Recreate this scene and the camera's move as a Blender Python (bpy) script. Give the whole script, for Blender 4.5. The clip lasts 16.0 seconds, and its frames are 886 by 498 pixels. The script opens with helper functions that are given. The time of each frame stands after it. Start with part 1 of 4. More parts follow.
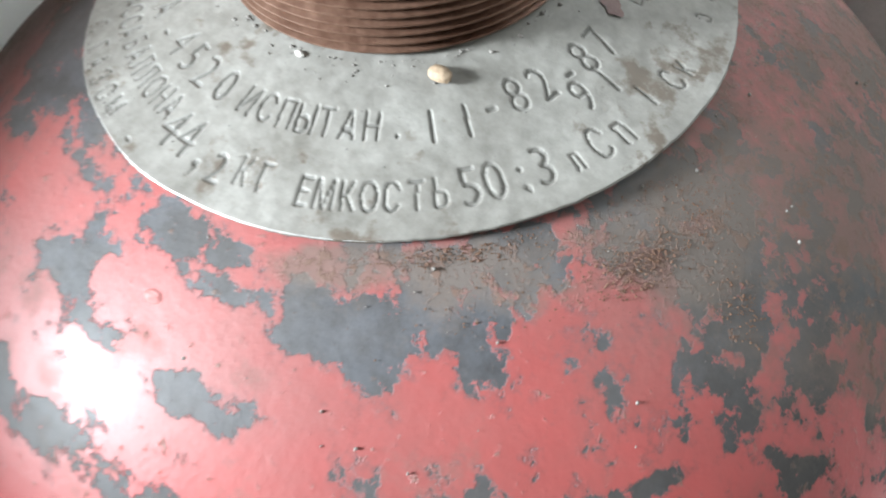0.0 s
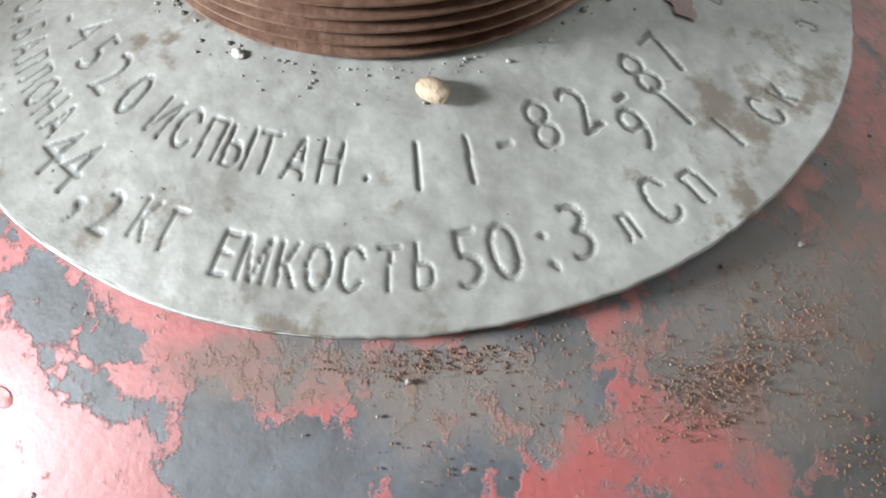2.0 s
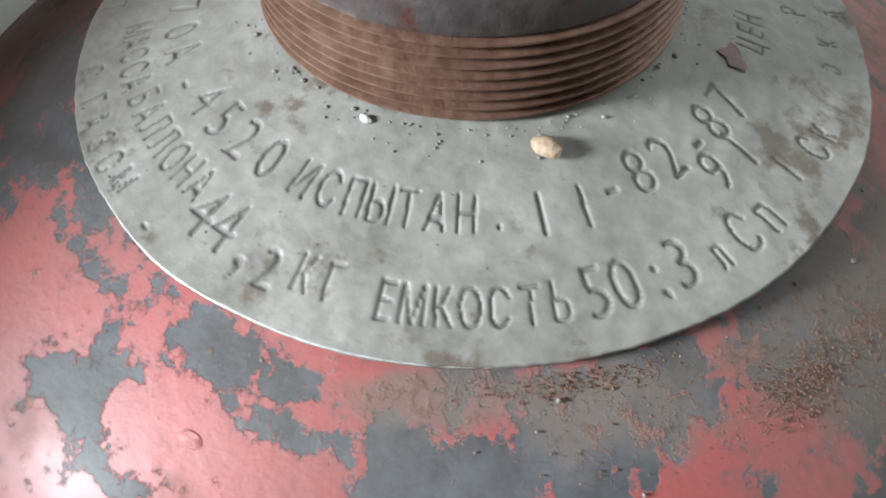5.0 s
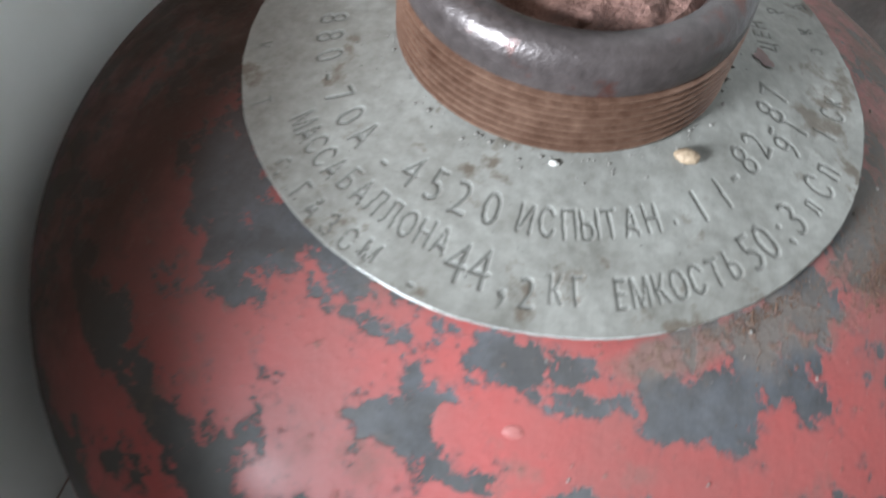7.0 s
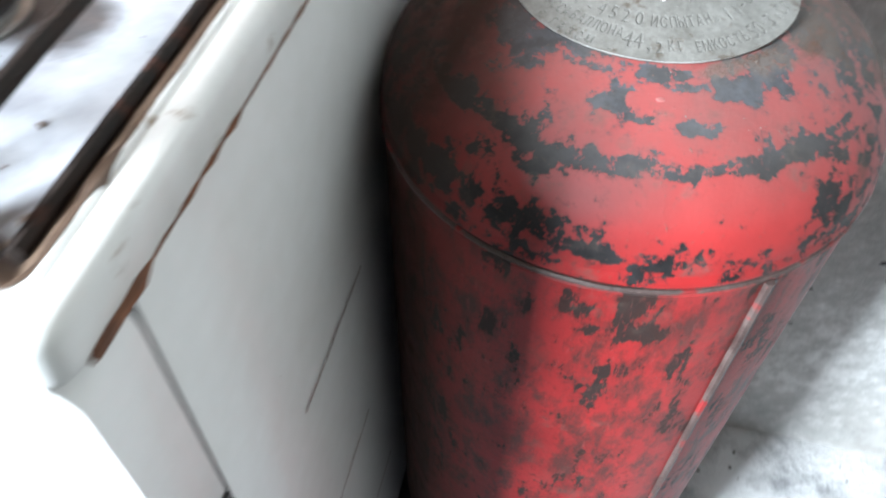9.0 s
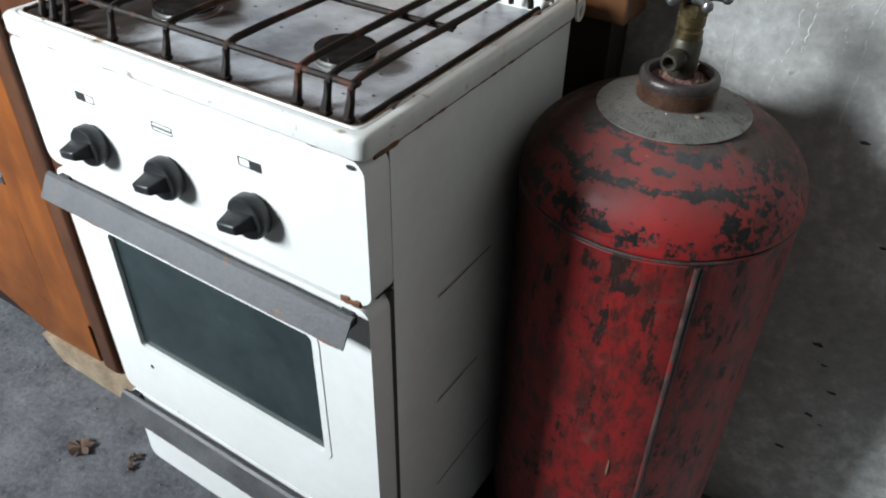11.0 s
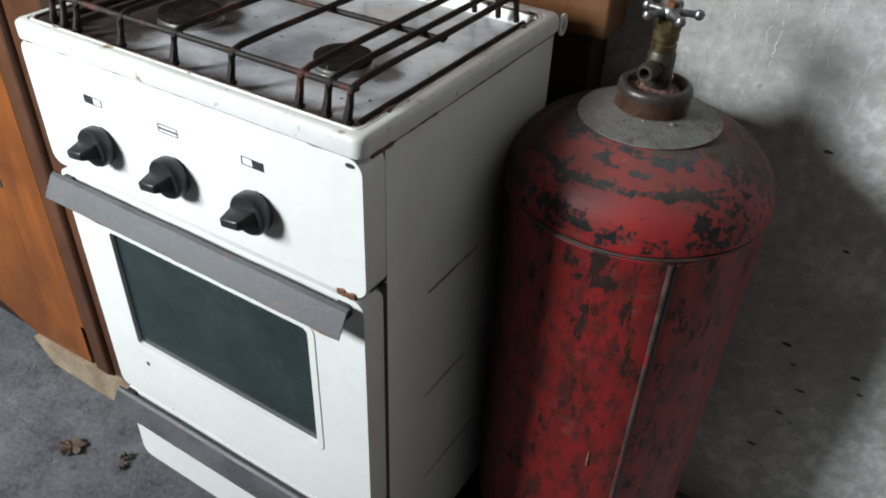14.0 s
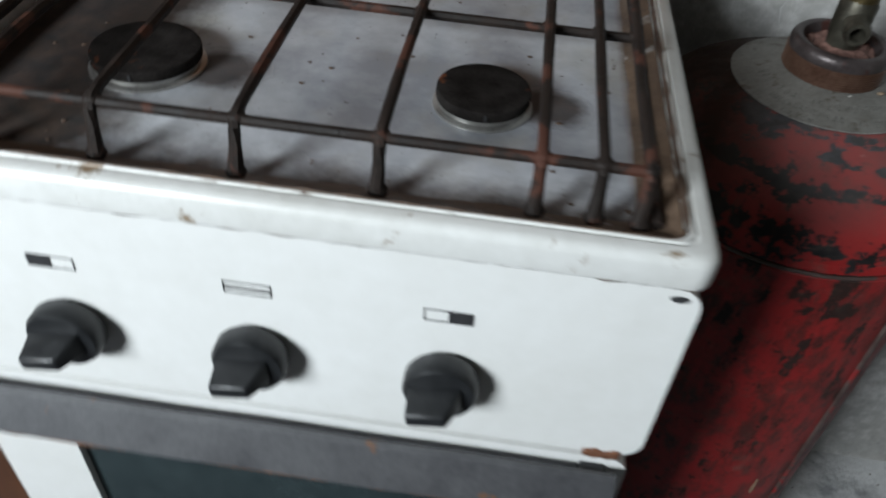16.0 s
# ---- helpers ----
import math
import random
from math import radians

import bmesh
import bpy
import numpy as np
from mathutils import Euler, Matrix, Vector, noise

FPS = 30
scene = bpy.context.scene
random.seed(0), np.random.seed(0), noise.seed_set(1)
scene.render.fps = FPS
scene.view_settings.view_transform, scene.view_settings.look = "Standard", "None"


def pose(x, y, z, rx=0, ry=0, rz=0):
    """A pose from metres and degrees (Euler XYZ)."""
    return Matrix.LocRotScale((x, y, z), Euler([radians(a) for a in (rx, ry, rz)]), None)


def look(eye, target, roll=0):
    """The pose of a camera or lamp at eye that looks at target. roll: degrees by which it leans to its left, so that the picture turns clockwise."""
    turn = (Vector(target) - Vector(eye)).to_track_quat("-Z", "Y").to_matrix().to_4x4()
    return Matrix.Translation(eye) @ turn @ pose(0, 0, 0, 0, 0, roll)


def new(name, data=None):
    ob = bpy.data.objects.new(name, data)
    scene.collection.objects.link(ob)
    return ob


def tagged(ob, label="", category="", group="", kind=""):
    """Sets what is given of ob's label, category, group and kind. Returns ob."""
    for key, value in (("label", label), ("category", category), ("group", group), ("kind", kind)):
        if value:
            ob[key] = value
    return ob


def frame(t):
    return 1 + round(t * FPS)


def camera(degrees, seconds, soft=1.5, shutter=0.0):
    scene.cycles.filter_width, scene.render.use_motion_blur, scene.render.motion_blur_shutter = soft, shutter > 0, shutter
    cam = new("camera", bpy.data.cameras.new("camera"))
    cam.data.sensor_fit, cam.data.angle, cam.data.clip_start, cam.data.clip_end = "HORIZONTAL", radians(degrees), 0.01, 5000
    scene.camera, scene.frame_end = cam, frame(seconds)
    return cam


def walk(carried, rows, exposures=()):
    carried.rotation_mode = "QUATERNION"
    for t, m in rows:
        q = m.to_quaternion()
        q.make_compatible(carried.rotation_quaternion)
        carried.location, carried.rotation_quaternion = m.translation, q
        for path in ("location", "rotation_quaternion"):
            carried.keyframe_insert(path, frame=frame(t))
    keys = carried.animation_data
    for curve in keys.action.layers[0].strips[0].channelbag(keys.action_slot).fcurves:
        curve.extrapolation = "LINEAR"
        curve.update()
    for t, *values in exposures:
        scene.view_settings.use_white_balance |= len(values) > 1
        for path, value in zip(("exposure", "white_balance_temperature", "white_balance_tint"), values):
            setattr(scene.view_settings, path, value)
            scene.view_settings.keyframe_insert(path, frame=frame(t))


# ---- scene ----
cam = camera(59.7, 16.0, soft=1.9, shutter=0.5)
PATH = [
    (0, (0.2626, 0.1995, 0.8847), (-0.5124, 1.1165, -0.7143), -4.8),
    (0.5, (0.2584, 0.2162, 0.8649), (-0.5226, 1.1492, -0.7231), -3.9),
    (1, (0.2501, 0.2276, 0.8565), (-0.5509, 1.1366, -0.7345), -4.2),
    (1.5, (0.2449, 0.2329, 0.8544), (-0.5601, 1.1389, -0.7366), -3.8),
    (2, (0.2417, 0.2318, 0.8534), (-0.5743, 1.1378, -0.7316), -3.8),
    (2.5, (0.2417, 0.2339, 0.8544), (-0.5553, 1.1369, -0.7436), -3.6),
    (3, (0.2397, 0.2318, 0.8565), (-0.5443, 1.1358, -0.7465), -3.2),
    (3.5, (0.2376, 0.2245, 0.8649), (-0.5574, 1.1435, -0.7251), -3.0),
    (4, (0.2344, 0.2182, 0.8691), (-0.5396, 1.1502, -0.7219), -2.1),
    (6.5, (0.1752, 0.1913, 0.8926), (-0.1392, 1.2919, -0.7475), 4.58),
    (7, (0.1546, 0.1705, 0.9095), (-0.0292, 1.2607, -0.7572), 6.15),
    (7.5, (0.1418, 0.1332, 0.9195), (0.0096, 1.3179, -0.6864), 4.97),
    (8, (0.1588, 0.1153, 0.9374), (-0.1569, 1.2601, -0.6719), -1.31),
    (8.5, (0.1656, 0.0641, 0.9656), (-0.1903, 1.2363, -0.6153), -2.64),
    (8.8, (0.1560, 0.0040, 1.0120), (-0.1580, 1.0600, -0.6580), -2.6),
    (9, (0.1230, -0.0790, 1.0000), (-0.1440, 1.1710, -0.5410), 0.8),
    (9.5, (0.1690, -0.2020, 1.0570), (-0.3570, 1.1430, -0.3260), 0.8),
    (9.7, (0.2140, -0.2390, 1.0760), (-0.4280, 1.1020, -0.2610), 0.6),
    (10, (0.2580, -0.2850, 1.0980), (-0.5020, 1.0360, -0.1970), 0.8),
    (12.3, (0.3860, -0.5000, 1.1460), (-0.4930, 0.8580, -0.0300), 1.3),
    (12.5, (0.3850, -0.4930, 1.1460), (-0.4870, 0.8660, -0.0340), 1.3),
    (13, (0.3830, -0.4800, 1.1480), (-0.4750, 0.8900, -0.0290), 1.4),
    (13.5, (0.3780, -0.4690, 1.1500), (-0.4610, 0.9190, -0.0200), 2.2),
    (14, (0.3650, -0.4630, 1.1490), (-0.4660, 0.9210, -0.0320), 2.3),
    (14.5, (0.3300, -0.4480, 1.1420), (-0.5020, 0.9140, -0.0640), 2.7),
    (15, (0.1860, -0.4270, 1.1250), (-0.3940, 1.0250, -0.1220), 6.7),
    (15.5, (0.0160, -0.4030, 1.1190), (-0.3050, 1.0800, -0.1830), 7.5),
    (16, (-0.1200, -0.3000, 1.0950), (-0.2210, 1.1640, -0.2630), 5.0),
]
EXPOSURES = [(0.0, 1.98, 6350, 10), (4.0, 1.6, 6350, 10), (6.5, 1.45, 6250, 10), (7.0, 1.47, 6150, 10), (8.5, 1.75, 6050, 10), (9.0, 1.8, 6100, 10), (9.5, 1.35, 6200, 10),
             (10.0, 0.6, 6250, 10), (12.5, -0.25, 6600, 10), (14.5, -0.25, 6600, 10), (15.0, -0.3, 6550, 10), (15.5, -0.55, 6400, 10), (16.0, -0.75, 6400, 10)]
walk(cam, [(t, look(eye, target, roll)) for t, eye, target, roll in PATH], EXPOSURES)

# ---- light ----
world = bpy.data.worlds.new("world")
scene.world = world
world.use_nodes = True
wn = world.node_tree
sky = wn.nodes.new("ShaderNodeTexSky")
sky.sky_type, sky.sun_disc = "NISHITA", False
sky.sun_elevation, sky.sun_rotation = radians(35), radians(200)
wn.nodes["Background"].inputs["Strength"].default_value = 0.12
wn.links.new(sky.outputs["Color"], wn.nodes["Background"].inputs["Color"])

# window opening in the front wall: x0, x1, z0, z1
WX0, WX1, WZ0, WZ1, WY = -1.86, -0.98, 1.33, 2.01, -1.5
lamp = bpy.data.lights.new("window_light", "AREA")
lamp.shape, lamp.size, lamp.size_y = "RECTANGLE", WX1 - WX0 - 0.1, WZ1 - WZ0 - 0.1
lamp.energy, lamp.color = 158.0, (0.88, 0.96, 1.0)
lamp_ob = new("window_light", lamp)
lamp_ob.matrix_world = look(((WX0 + WX1) / 2, WY - 0.05, (WZ0 + WZ1) / 2), ((WX0 + WX1) / 2, 0, (WZ0 + WZ1) / 2))


# ---- material helpers ----
def nodes_of(name):
    m = bpy.data.materials.new(name)
    m.use_nodes = True
    t = m.node_tree
    return m, t, t.nodes["Principled BSDF"]


def node(t, kind, **values):
    n = t.nodes.new(kind)
    for key, value in values.items():
        n.inputs[key].default_value = value
    return n


def noise_tex(t, vec, scale, detail=4.0, rough=0.55, stretch=None):
    n = node(t, "ShaderNodeTexNoise", Scale=scale, Detail=detail, Roughness=rough)
    if stretch:
        mp = t.nodes.new("ShaderNodeMapping")
        mp.inputs["Scale"].default_value = stretch
        t.links.new(vec, mp.inputs["Vector"])
        vec = mp.outputs["Vector"]
    t.links.new(vec, n.inputs["Vector"])
    return n.outputs["Fac"]


def ramp(t, fac, stops, smooth=False):
    r = t.nodes.new("ShaderNodeValToRGB")
    if smooth:
        r.color_ramp.interpolation = "EASE"
    els = r.color_ramp.elements
    while len(els) < len(stops):
        els.new(0.5)
    for el, (p, c) in zip(els, stops):
        el.position = p
        el.color = (c, c, c, 1) if isinstance(c, (int, float)) else (*c, 1)
    t.links.new(fac, r.inputs["Fac"])
    return r.outputs["Color"]


def mix(t, fac, a, b):
    n = t.nodes.new("ShaderNodeMix")
    n.data_type = "RGBA"
    for sock, v in ((n.inputs[0], fac), (n.inputs[6], a), (n.inputs[7], b)):
        if isinstance(v, (int, float)):
            sock.default_value = v if sock is n.inputs[0] else (v, v, v, 1)
        elif isinstance(v, tuple):
            sock.default_value = (*v, 1)
        else:
            t.links.new(v, sock)
    return n.outputs[2]


def calc(t, op, a, b=0.0):
    n = t.nodes.new("ShaderNodeMath")
    n.operation = op
    for sock, v in zip(n.inputs, (a, b)):
        if isinstance(v, (int, float)):
            sock.default_value = v
        else:
            t.links.new(v, sock)
    return n.outputs[0]


def bump(t, bsdf, height, strength, distance):
    b = node(t, "ShaderNodeBump", Strength=strength, Distance=distance)
    t.links.new(height, b.inputs["Height"])
    t.links.new(b.outputs["Normal"], bsdf.inputs["Normal"])


def coords(t):
    return t.nodes.new("ShaderNodeTexCoord").outputs["Object"]


def surface(name, dark, light, scale, rough=(0.4, 0.6), metallic=0.0, bump_scale=200.0, bump_by=0.0005, stretch=None,
            spots=None, coat=0.0, spec=0.5):
    """A two-scale mottled surface; spots: (colour, scale, threshold) adds stains."""
    m, t, b = nodes_of(name)
    v = coords(t)
    big = noise_tex(t, v, scale, 5, 0.6, stretch)
    fine = noise_tex(t, v, scale * 9, 4, 0.6, stretch)
    both = calc(t, "ADD", calc(t, "MULTIPLY", big, 0.65), calc(t, "MULTIPLY", fine, 0.35))
    col = ramp(t, both, [(0.32, dark), (0.68, light)])
    if spots:
        colour, sc, th = spots
        s = ramp(t, noise_tex(t, v, sc, 6, 0.62), [(th, 0.0), (th + 0.06, 1.0)])
        col = mix(t, s, col, colour)
    t.links.new(col, b.inputs["Base Color"])
    t.links.new(ramp(t, big, [(0.3, rough[0]), (0.7, rough[1])]), b.inputs["Roughness"])
    b.inputs["Metallic"].default_value = metallic
    b.inputs["Coat Weight"].default_value = coat
    b.inputs["Specular IOR Level"].default_value = spec
    bump(t, b, noise_tex(t, v, bump_scale, 4, 0.6, stretch), 0.6, bump_by)
    return m


def cylinder_paint():
    """Red paint flaked off a dark primer in ragged bands, with scuffs, dust and rust."""
    m, t, b = nodes_of("flaked_red_paint")
    v = coords(t)
    sep = t.nodes.new("ShaderNodeSeparateXYZ")
    t.links.new(v, sep.inputs[0])
    z, x = sep.outputs["Z"], sep.outputs["X"]
    y = sep.outputs["Y"]
    def attribute(name):
        n = t.nodes.new("ShaderNodeAttribute")
        n.attribute_name = name
        return n.outputs["Fac"]
    wear, crust = attribute("wear"), attribute("crust")
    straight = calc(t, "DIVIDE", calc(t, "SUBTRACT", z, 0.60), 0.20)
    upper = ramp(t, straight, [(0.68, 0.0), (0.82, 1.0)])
    low = ramp(t, straight, [(0.385, 1.0), (0.415, 0.0)])
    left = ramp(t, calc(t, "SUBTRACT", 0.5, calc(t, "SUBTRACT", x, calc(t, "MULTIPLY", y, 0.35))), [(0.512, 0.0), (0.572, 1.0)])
    patches = noise_tex(t, v, 82, 12, 0.68)
    large = noise_tex(t, v, 21, 4, 0.55)
    flakes = noise_tex(t, v, 190, 7, 0.68)
    streaks = noise_tex(t, v, 95, 12, 0.72, (1, 1, 0.24))
    field = calc(t, "ADD", calc(t, "ADD", calc(t, "MULTIPLY", patches, 0.66), calc(t, "MULTIPLY", large, 0.14)), calc(t, "MULTIPLY", flakes, 0.20))
    lowfield = calc(t, "ADD", calc(t, "ADD", calc(t, "MULTIPLY", streaks, 0.52), calc(t, "MULTIPLY", large, 0.33)), calc(t, "MULTIPLY", flakes, 0.15))
    sel = t.nodes.new("ShaderNodeMix")
    t.links.new(low, sel.inputs[0])
    t.links.new(field, sel.inputs[2])
    t.links.new(lowfield, sel.inputs[3])
    total = calc(t, "ADD", sel.outputs[0], wear)
    total = calc(t, "ADD", total, calc(t, "MULTIPLY", left, 0.03))
    crisp = ramp(t, total, [(0.957, 0.0), (0.978, 1.0)])
    faint = ramp(t, total, [(0.915, 0.0), (0.965, 0.42)])
    chip = calc(t, "MAXIMUM", crisp, calc(t, "MULTIPLY", faint, ramp(t, flakes, [(0.42, 0.2), (0.6, 1.0)])))
    red = mix(t, ramp(t, noise_tex(t, v, 14, 6, 0.62), [(0.35, 0.0), (0.65, 1.0)]), (0.23, 0.010, 0.010), (0.36, 0.016, 0.016))
    # towards the top, red paled and primer blued: glare and dust in the colour
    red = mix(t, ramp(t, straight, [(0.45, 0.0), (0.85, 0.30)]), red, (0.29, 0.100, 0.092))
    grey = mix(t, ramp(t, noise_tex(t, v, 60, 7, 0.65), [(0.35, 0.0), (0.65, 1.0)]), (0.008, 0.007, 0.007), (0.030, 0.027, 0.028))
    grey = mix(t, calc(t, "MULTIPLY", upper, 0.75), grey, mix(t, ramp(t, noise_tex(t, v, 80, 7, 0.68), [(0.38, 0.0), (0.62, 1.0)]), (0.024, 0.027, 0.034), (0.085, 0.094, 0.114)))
    grey = mix(t, calc(t, "MULTIPLY", low, 0.8), grey, (0.030, 0.016, 0.013))
    col = mix(t, chip, red, grey)
    # scuffs and smeared grime on the body
    scuff = ramp(t, noise_tex(t, v, 52, 12, 0.76, (1, 1, 0.42)), [(0.465, 0.0), (0.60, 0.86)])
    col = mix(t, calc(t, "MULTIPLY", scuff, low), col, (0.042, 0.017, 0.013))
    rub = ramp(t, noise_tex(t, v, 420, 6, 0.72, (1, 1, 0.16)), [(0.60, 0.0), (0.72, 0.5)])
    col = mix(t, calc(t, "MULTIPLY", rub, low), col, (0.40, 0.10, 0.09))
    # grime and rust, thickest by the plate
    grime = ramp(t, calc(t, "ADD", calc(t, "MULTIPLY", crust, 0.22), noise_tex(t, v, 36, 12, 0.72)), [(0.55, 0.0), (0.72, 0.76)])
    grime = calc(t, "MULTIPLY", grime, ramp(t, straight, [(0.40, 0.75), (0.75, 1.0)]))
    col = mix(t, grime, col, (0.118, 0.088, 0.072))
    speck = ramp(t, calc(t, "ADD", noise_tex(t, v, 300, 7, 0.7), calc(t, "MULTIPLY", crust, 0.10)), [(0.62, 0.0), (0.70, 0.8)])
    col = mix(t, speck, col, (0.13, 0.065, 0.042))
    # dust lies on the upper faces, its tone also standing in for hazy glare
    nrm = t.nodes.new("ShaderNodeSeparateXYZ")
    geo = t.nodes.new("ShaderNodeNewGeometry")
    t.links.new(geo.outputs["Normal"], nrm.inputs[0])
    up = ramp(t, nrm.outputs["Z"], [(0.45, 0.0), (1.0, 1.0)])
    dust = calc(t, "MULTIPLY", up, ramp(t, noise_tex(t, v, 24, 9, 0.66), [(0.34, 0.22), (0.68, 0.56)]))
    col = mix(t, dust, col, (0.118, 0.104, 0.092))
    # soot on the left side, deepened to paint in the stove's shade
    soot_shade = calc(t, "MULTIPLY", ramp(t, noise_tex(t, v, 30, 9, 0.68), [(0.30, 0.76), (0.52, 1.0)]), calc(t, "MULTIPLY", left, 0.92))
    col = mix(t, soot_shade, col, (0.030, 0.018, 0.013))
    t.links.new(col, b.inputs["Base Color"])
    matte = calc(t, "MAXIMUM", calc(t, "MAXIMUM", soot_shade, calc(t, "MULTIPLY", chip, 0.45)), calc(t, "MULTIPLY", grime, 0.6))
    t.links.new(mix(t, matte, 0.55, 0.08), b.inputs["Specular IOR Level"])
    t.links.new(mix(t, matte, 0.06, 0.0), b.inputs["Coat Weight"])
    b.inputs["Coat Roughness"].default_value = 0.25
    rough = mix(t, chip, 0.54, 0.58)
    t.links.new(calc(t, "ADD", calc(t, "ADD", rough, calc(t, "MULTIPLY", dust, 0.10)), calc(t, "MULTIPLY", grime, 0.3)), b.inputs["Roughness"])
    height = calc(t, "ADD", calc(t, "MULTIPLY", crisp, -0.35), calc(t, "MULTIPLY", noise_tex(t, v, 300, 6, 0.65), 0.5))
    height = calc(t, "ADD", height, calc(t, "MULTIPLY", speck, 0.45))
    bump(t, b, height, 0.5, 0.0007)
    return m


def tray_enamel():
    """White enamel with grease baked on along the edges and beside the burners, some shade painted in with it."""
    m, t, b = nodes_of("stained_enamel")
    v = coords(t)
    sep = t.nodes.new("ShaderNodeSeparateXYZ")
    t.links.new(v, sep.inputs[0])
    x, y = sep.outputs["X"], sep.outputs["Y"]
    rag = calc(t, "MULTIPLY", calc(t, "SUBTRACT", noise_tex(t, v, 22, 9, 0.66), 0.5), 0.085)
    front = calc(t, "SUBTRACT", y, 0.014)
    near_right = calc(t, "SUBTRACT", -0.016, x)
    # left grease band widened to take in the shade on that side
    near_left = calc(t, "SUBTRACT", calc(t, "ADD", x, 0.468), 0.075)
    edge = calc(t, "ADD", calc(t, "MINIMUM", front, near_left), rag)
    burnt = ramp(t, edge, [(0.020, 0.93), (0.062, 0.0)])
    # stains right of each burner, doubling as the burner's painted shadow
    for cx, cy, cr in ((-0.090, 0.152, 0.034), (-0.315, 0.148, 0.040)):
        dx, dy = calc(t, "SUBTRACT", x, cx), calc(t, "MULTIPLY", calc(t, "SUBTRACT", y, cy), 1.25)
        d = calc(t, "SQRT", calc(t, "ADD", calc(t, "MULTIPLY", dx, dx), calc(t, "MULTIPLY", dy, dy)))
        d = calc(t, "ADD", d, calc(t, "MULTIPLY", rag, 0.45))
        burnt = calc(t, "MAXIMUM", burnt, ramp(t, calc(t, "DIVIDE", d, cr), [(0.55, 0.85), (1.0, 0.0)]))
    base = ramp(t, noise_tex(t, v, 9, 7, 0.62), [(0.34, (0.30, 0.31, 0.34)), (0.62, (0.60, 0.615, 0.645))])
    haze = ramp(t, noise_tex(t, v, 13, 6, 0.6), [(0.50, 0.0), (0.72, 0.6)])
    col = mix(t, haze, base, (0.36, 0.33, 0.26))
    brown = ramp(t, noise_tex(t, v, 60, 8, 0.66), [(0.35, (0.008, 0.005, 0.0035)), (0.66, (0.052, 0.027, 0.016))])
    col = mix(t, burnt, col, brown)
    tan = ramp(t, noise_tex(t, v, 45, 8, 0.66), [(0.35, (0.085, 0.050, 0.030)), (0.66, (0.23, 0.155, 0.100))])
    strip = ramp(t, calc(t, "ADD", near_right, calc(t, "MULTIPLY", rag, 0.10)), [(0.016, 0.95), (0.022, 0.0)])
    col = mix(t, strip, col, tan)
    fleck = ramp(t, noise_tex(t, v, 130, 7, 0.66), [(0.665, 0.0), (0.70, 1.0)])
    col = mix(t, fleck, col, (0.06, 0.032, 0.02))
    t.links.new(col, b.inputs["Base Color"])
    t.links.new(mix(t, burnt, 0.22, 0.55), b.inputs["Roughness"])
    bump(t, b, calc(t, "ADD", noise_tex(t, v, 30, 5), calc(t, "MULTIPLY", burnt, noise_tex(t, v, 260, 5))), 0.5, 0.0006)
    return m


def wall_plaster():
    """Grey cement plaster with pale blotches, trowel marks and pits."""
    m, t, b = nodes_of("cement_plaster")
    v = coords(t)
    blot = noise_tex(t, v, 7, 7, 0.65)
    fine = noise_tex(t, v, 70, 6, 0.6)
    mixf = calc(t, "ADD", calc(t, "MULTIPLY", blot, 0.6), calc(t, "MULTIPLY", fine, 0.4))
    col = ramp(t, mixf, [(0.34, (0.31, 0.307, 0.297)), (0.51, (0.46, 0.457, 0.445)), (0.65, (0.74, 0.738, 0.725))])
    warm = ramp(t, noise_tex(t, v, 3.0, 4), [(0.42, 0.0), (0.70, 0.42)])
    col = mix(t, warm, col, (0.23, 0.19, 0.15))
    vor = node(t, "ShaderNodeTexVoronoi", Scale=26.0)
    t.links.new(v, vor.inputs["Vector"])
    pit = ramp(t, vor.outputs["Distance"], [(0.05, 1.0), (0.10, 0.0)])
    col = mix(t, calc(t, "MULTIPLY", pit, 0.2), col, (0.06, 0.058, 0.055))
    t.links.new(col, b.inputs["Base Color"])
    b.inputs["Roughness"].default_value = 0.82
    h = calc(t, "SUBTRACT", calc(t, "ADD", mixf, calc(t, "MULTIPLY", noise_tex(t, v, 320, 3), 0.2)), calc(t, "MULTIPLY", pit, 0.25))
    bump(t, b, h, 0.55, 0.006)
    return m


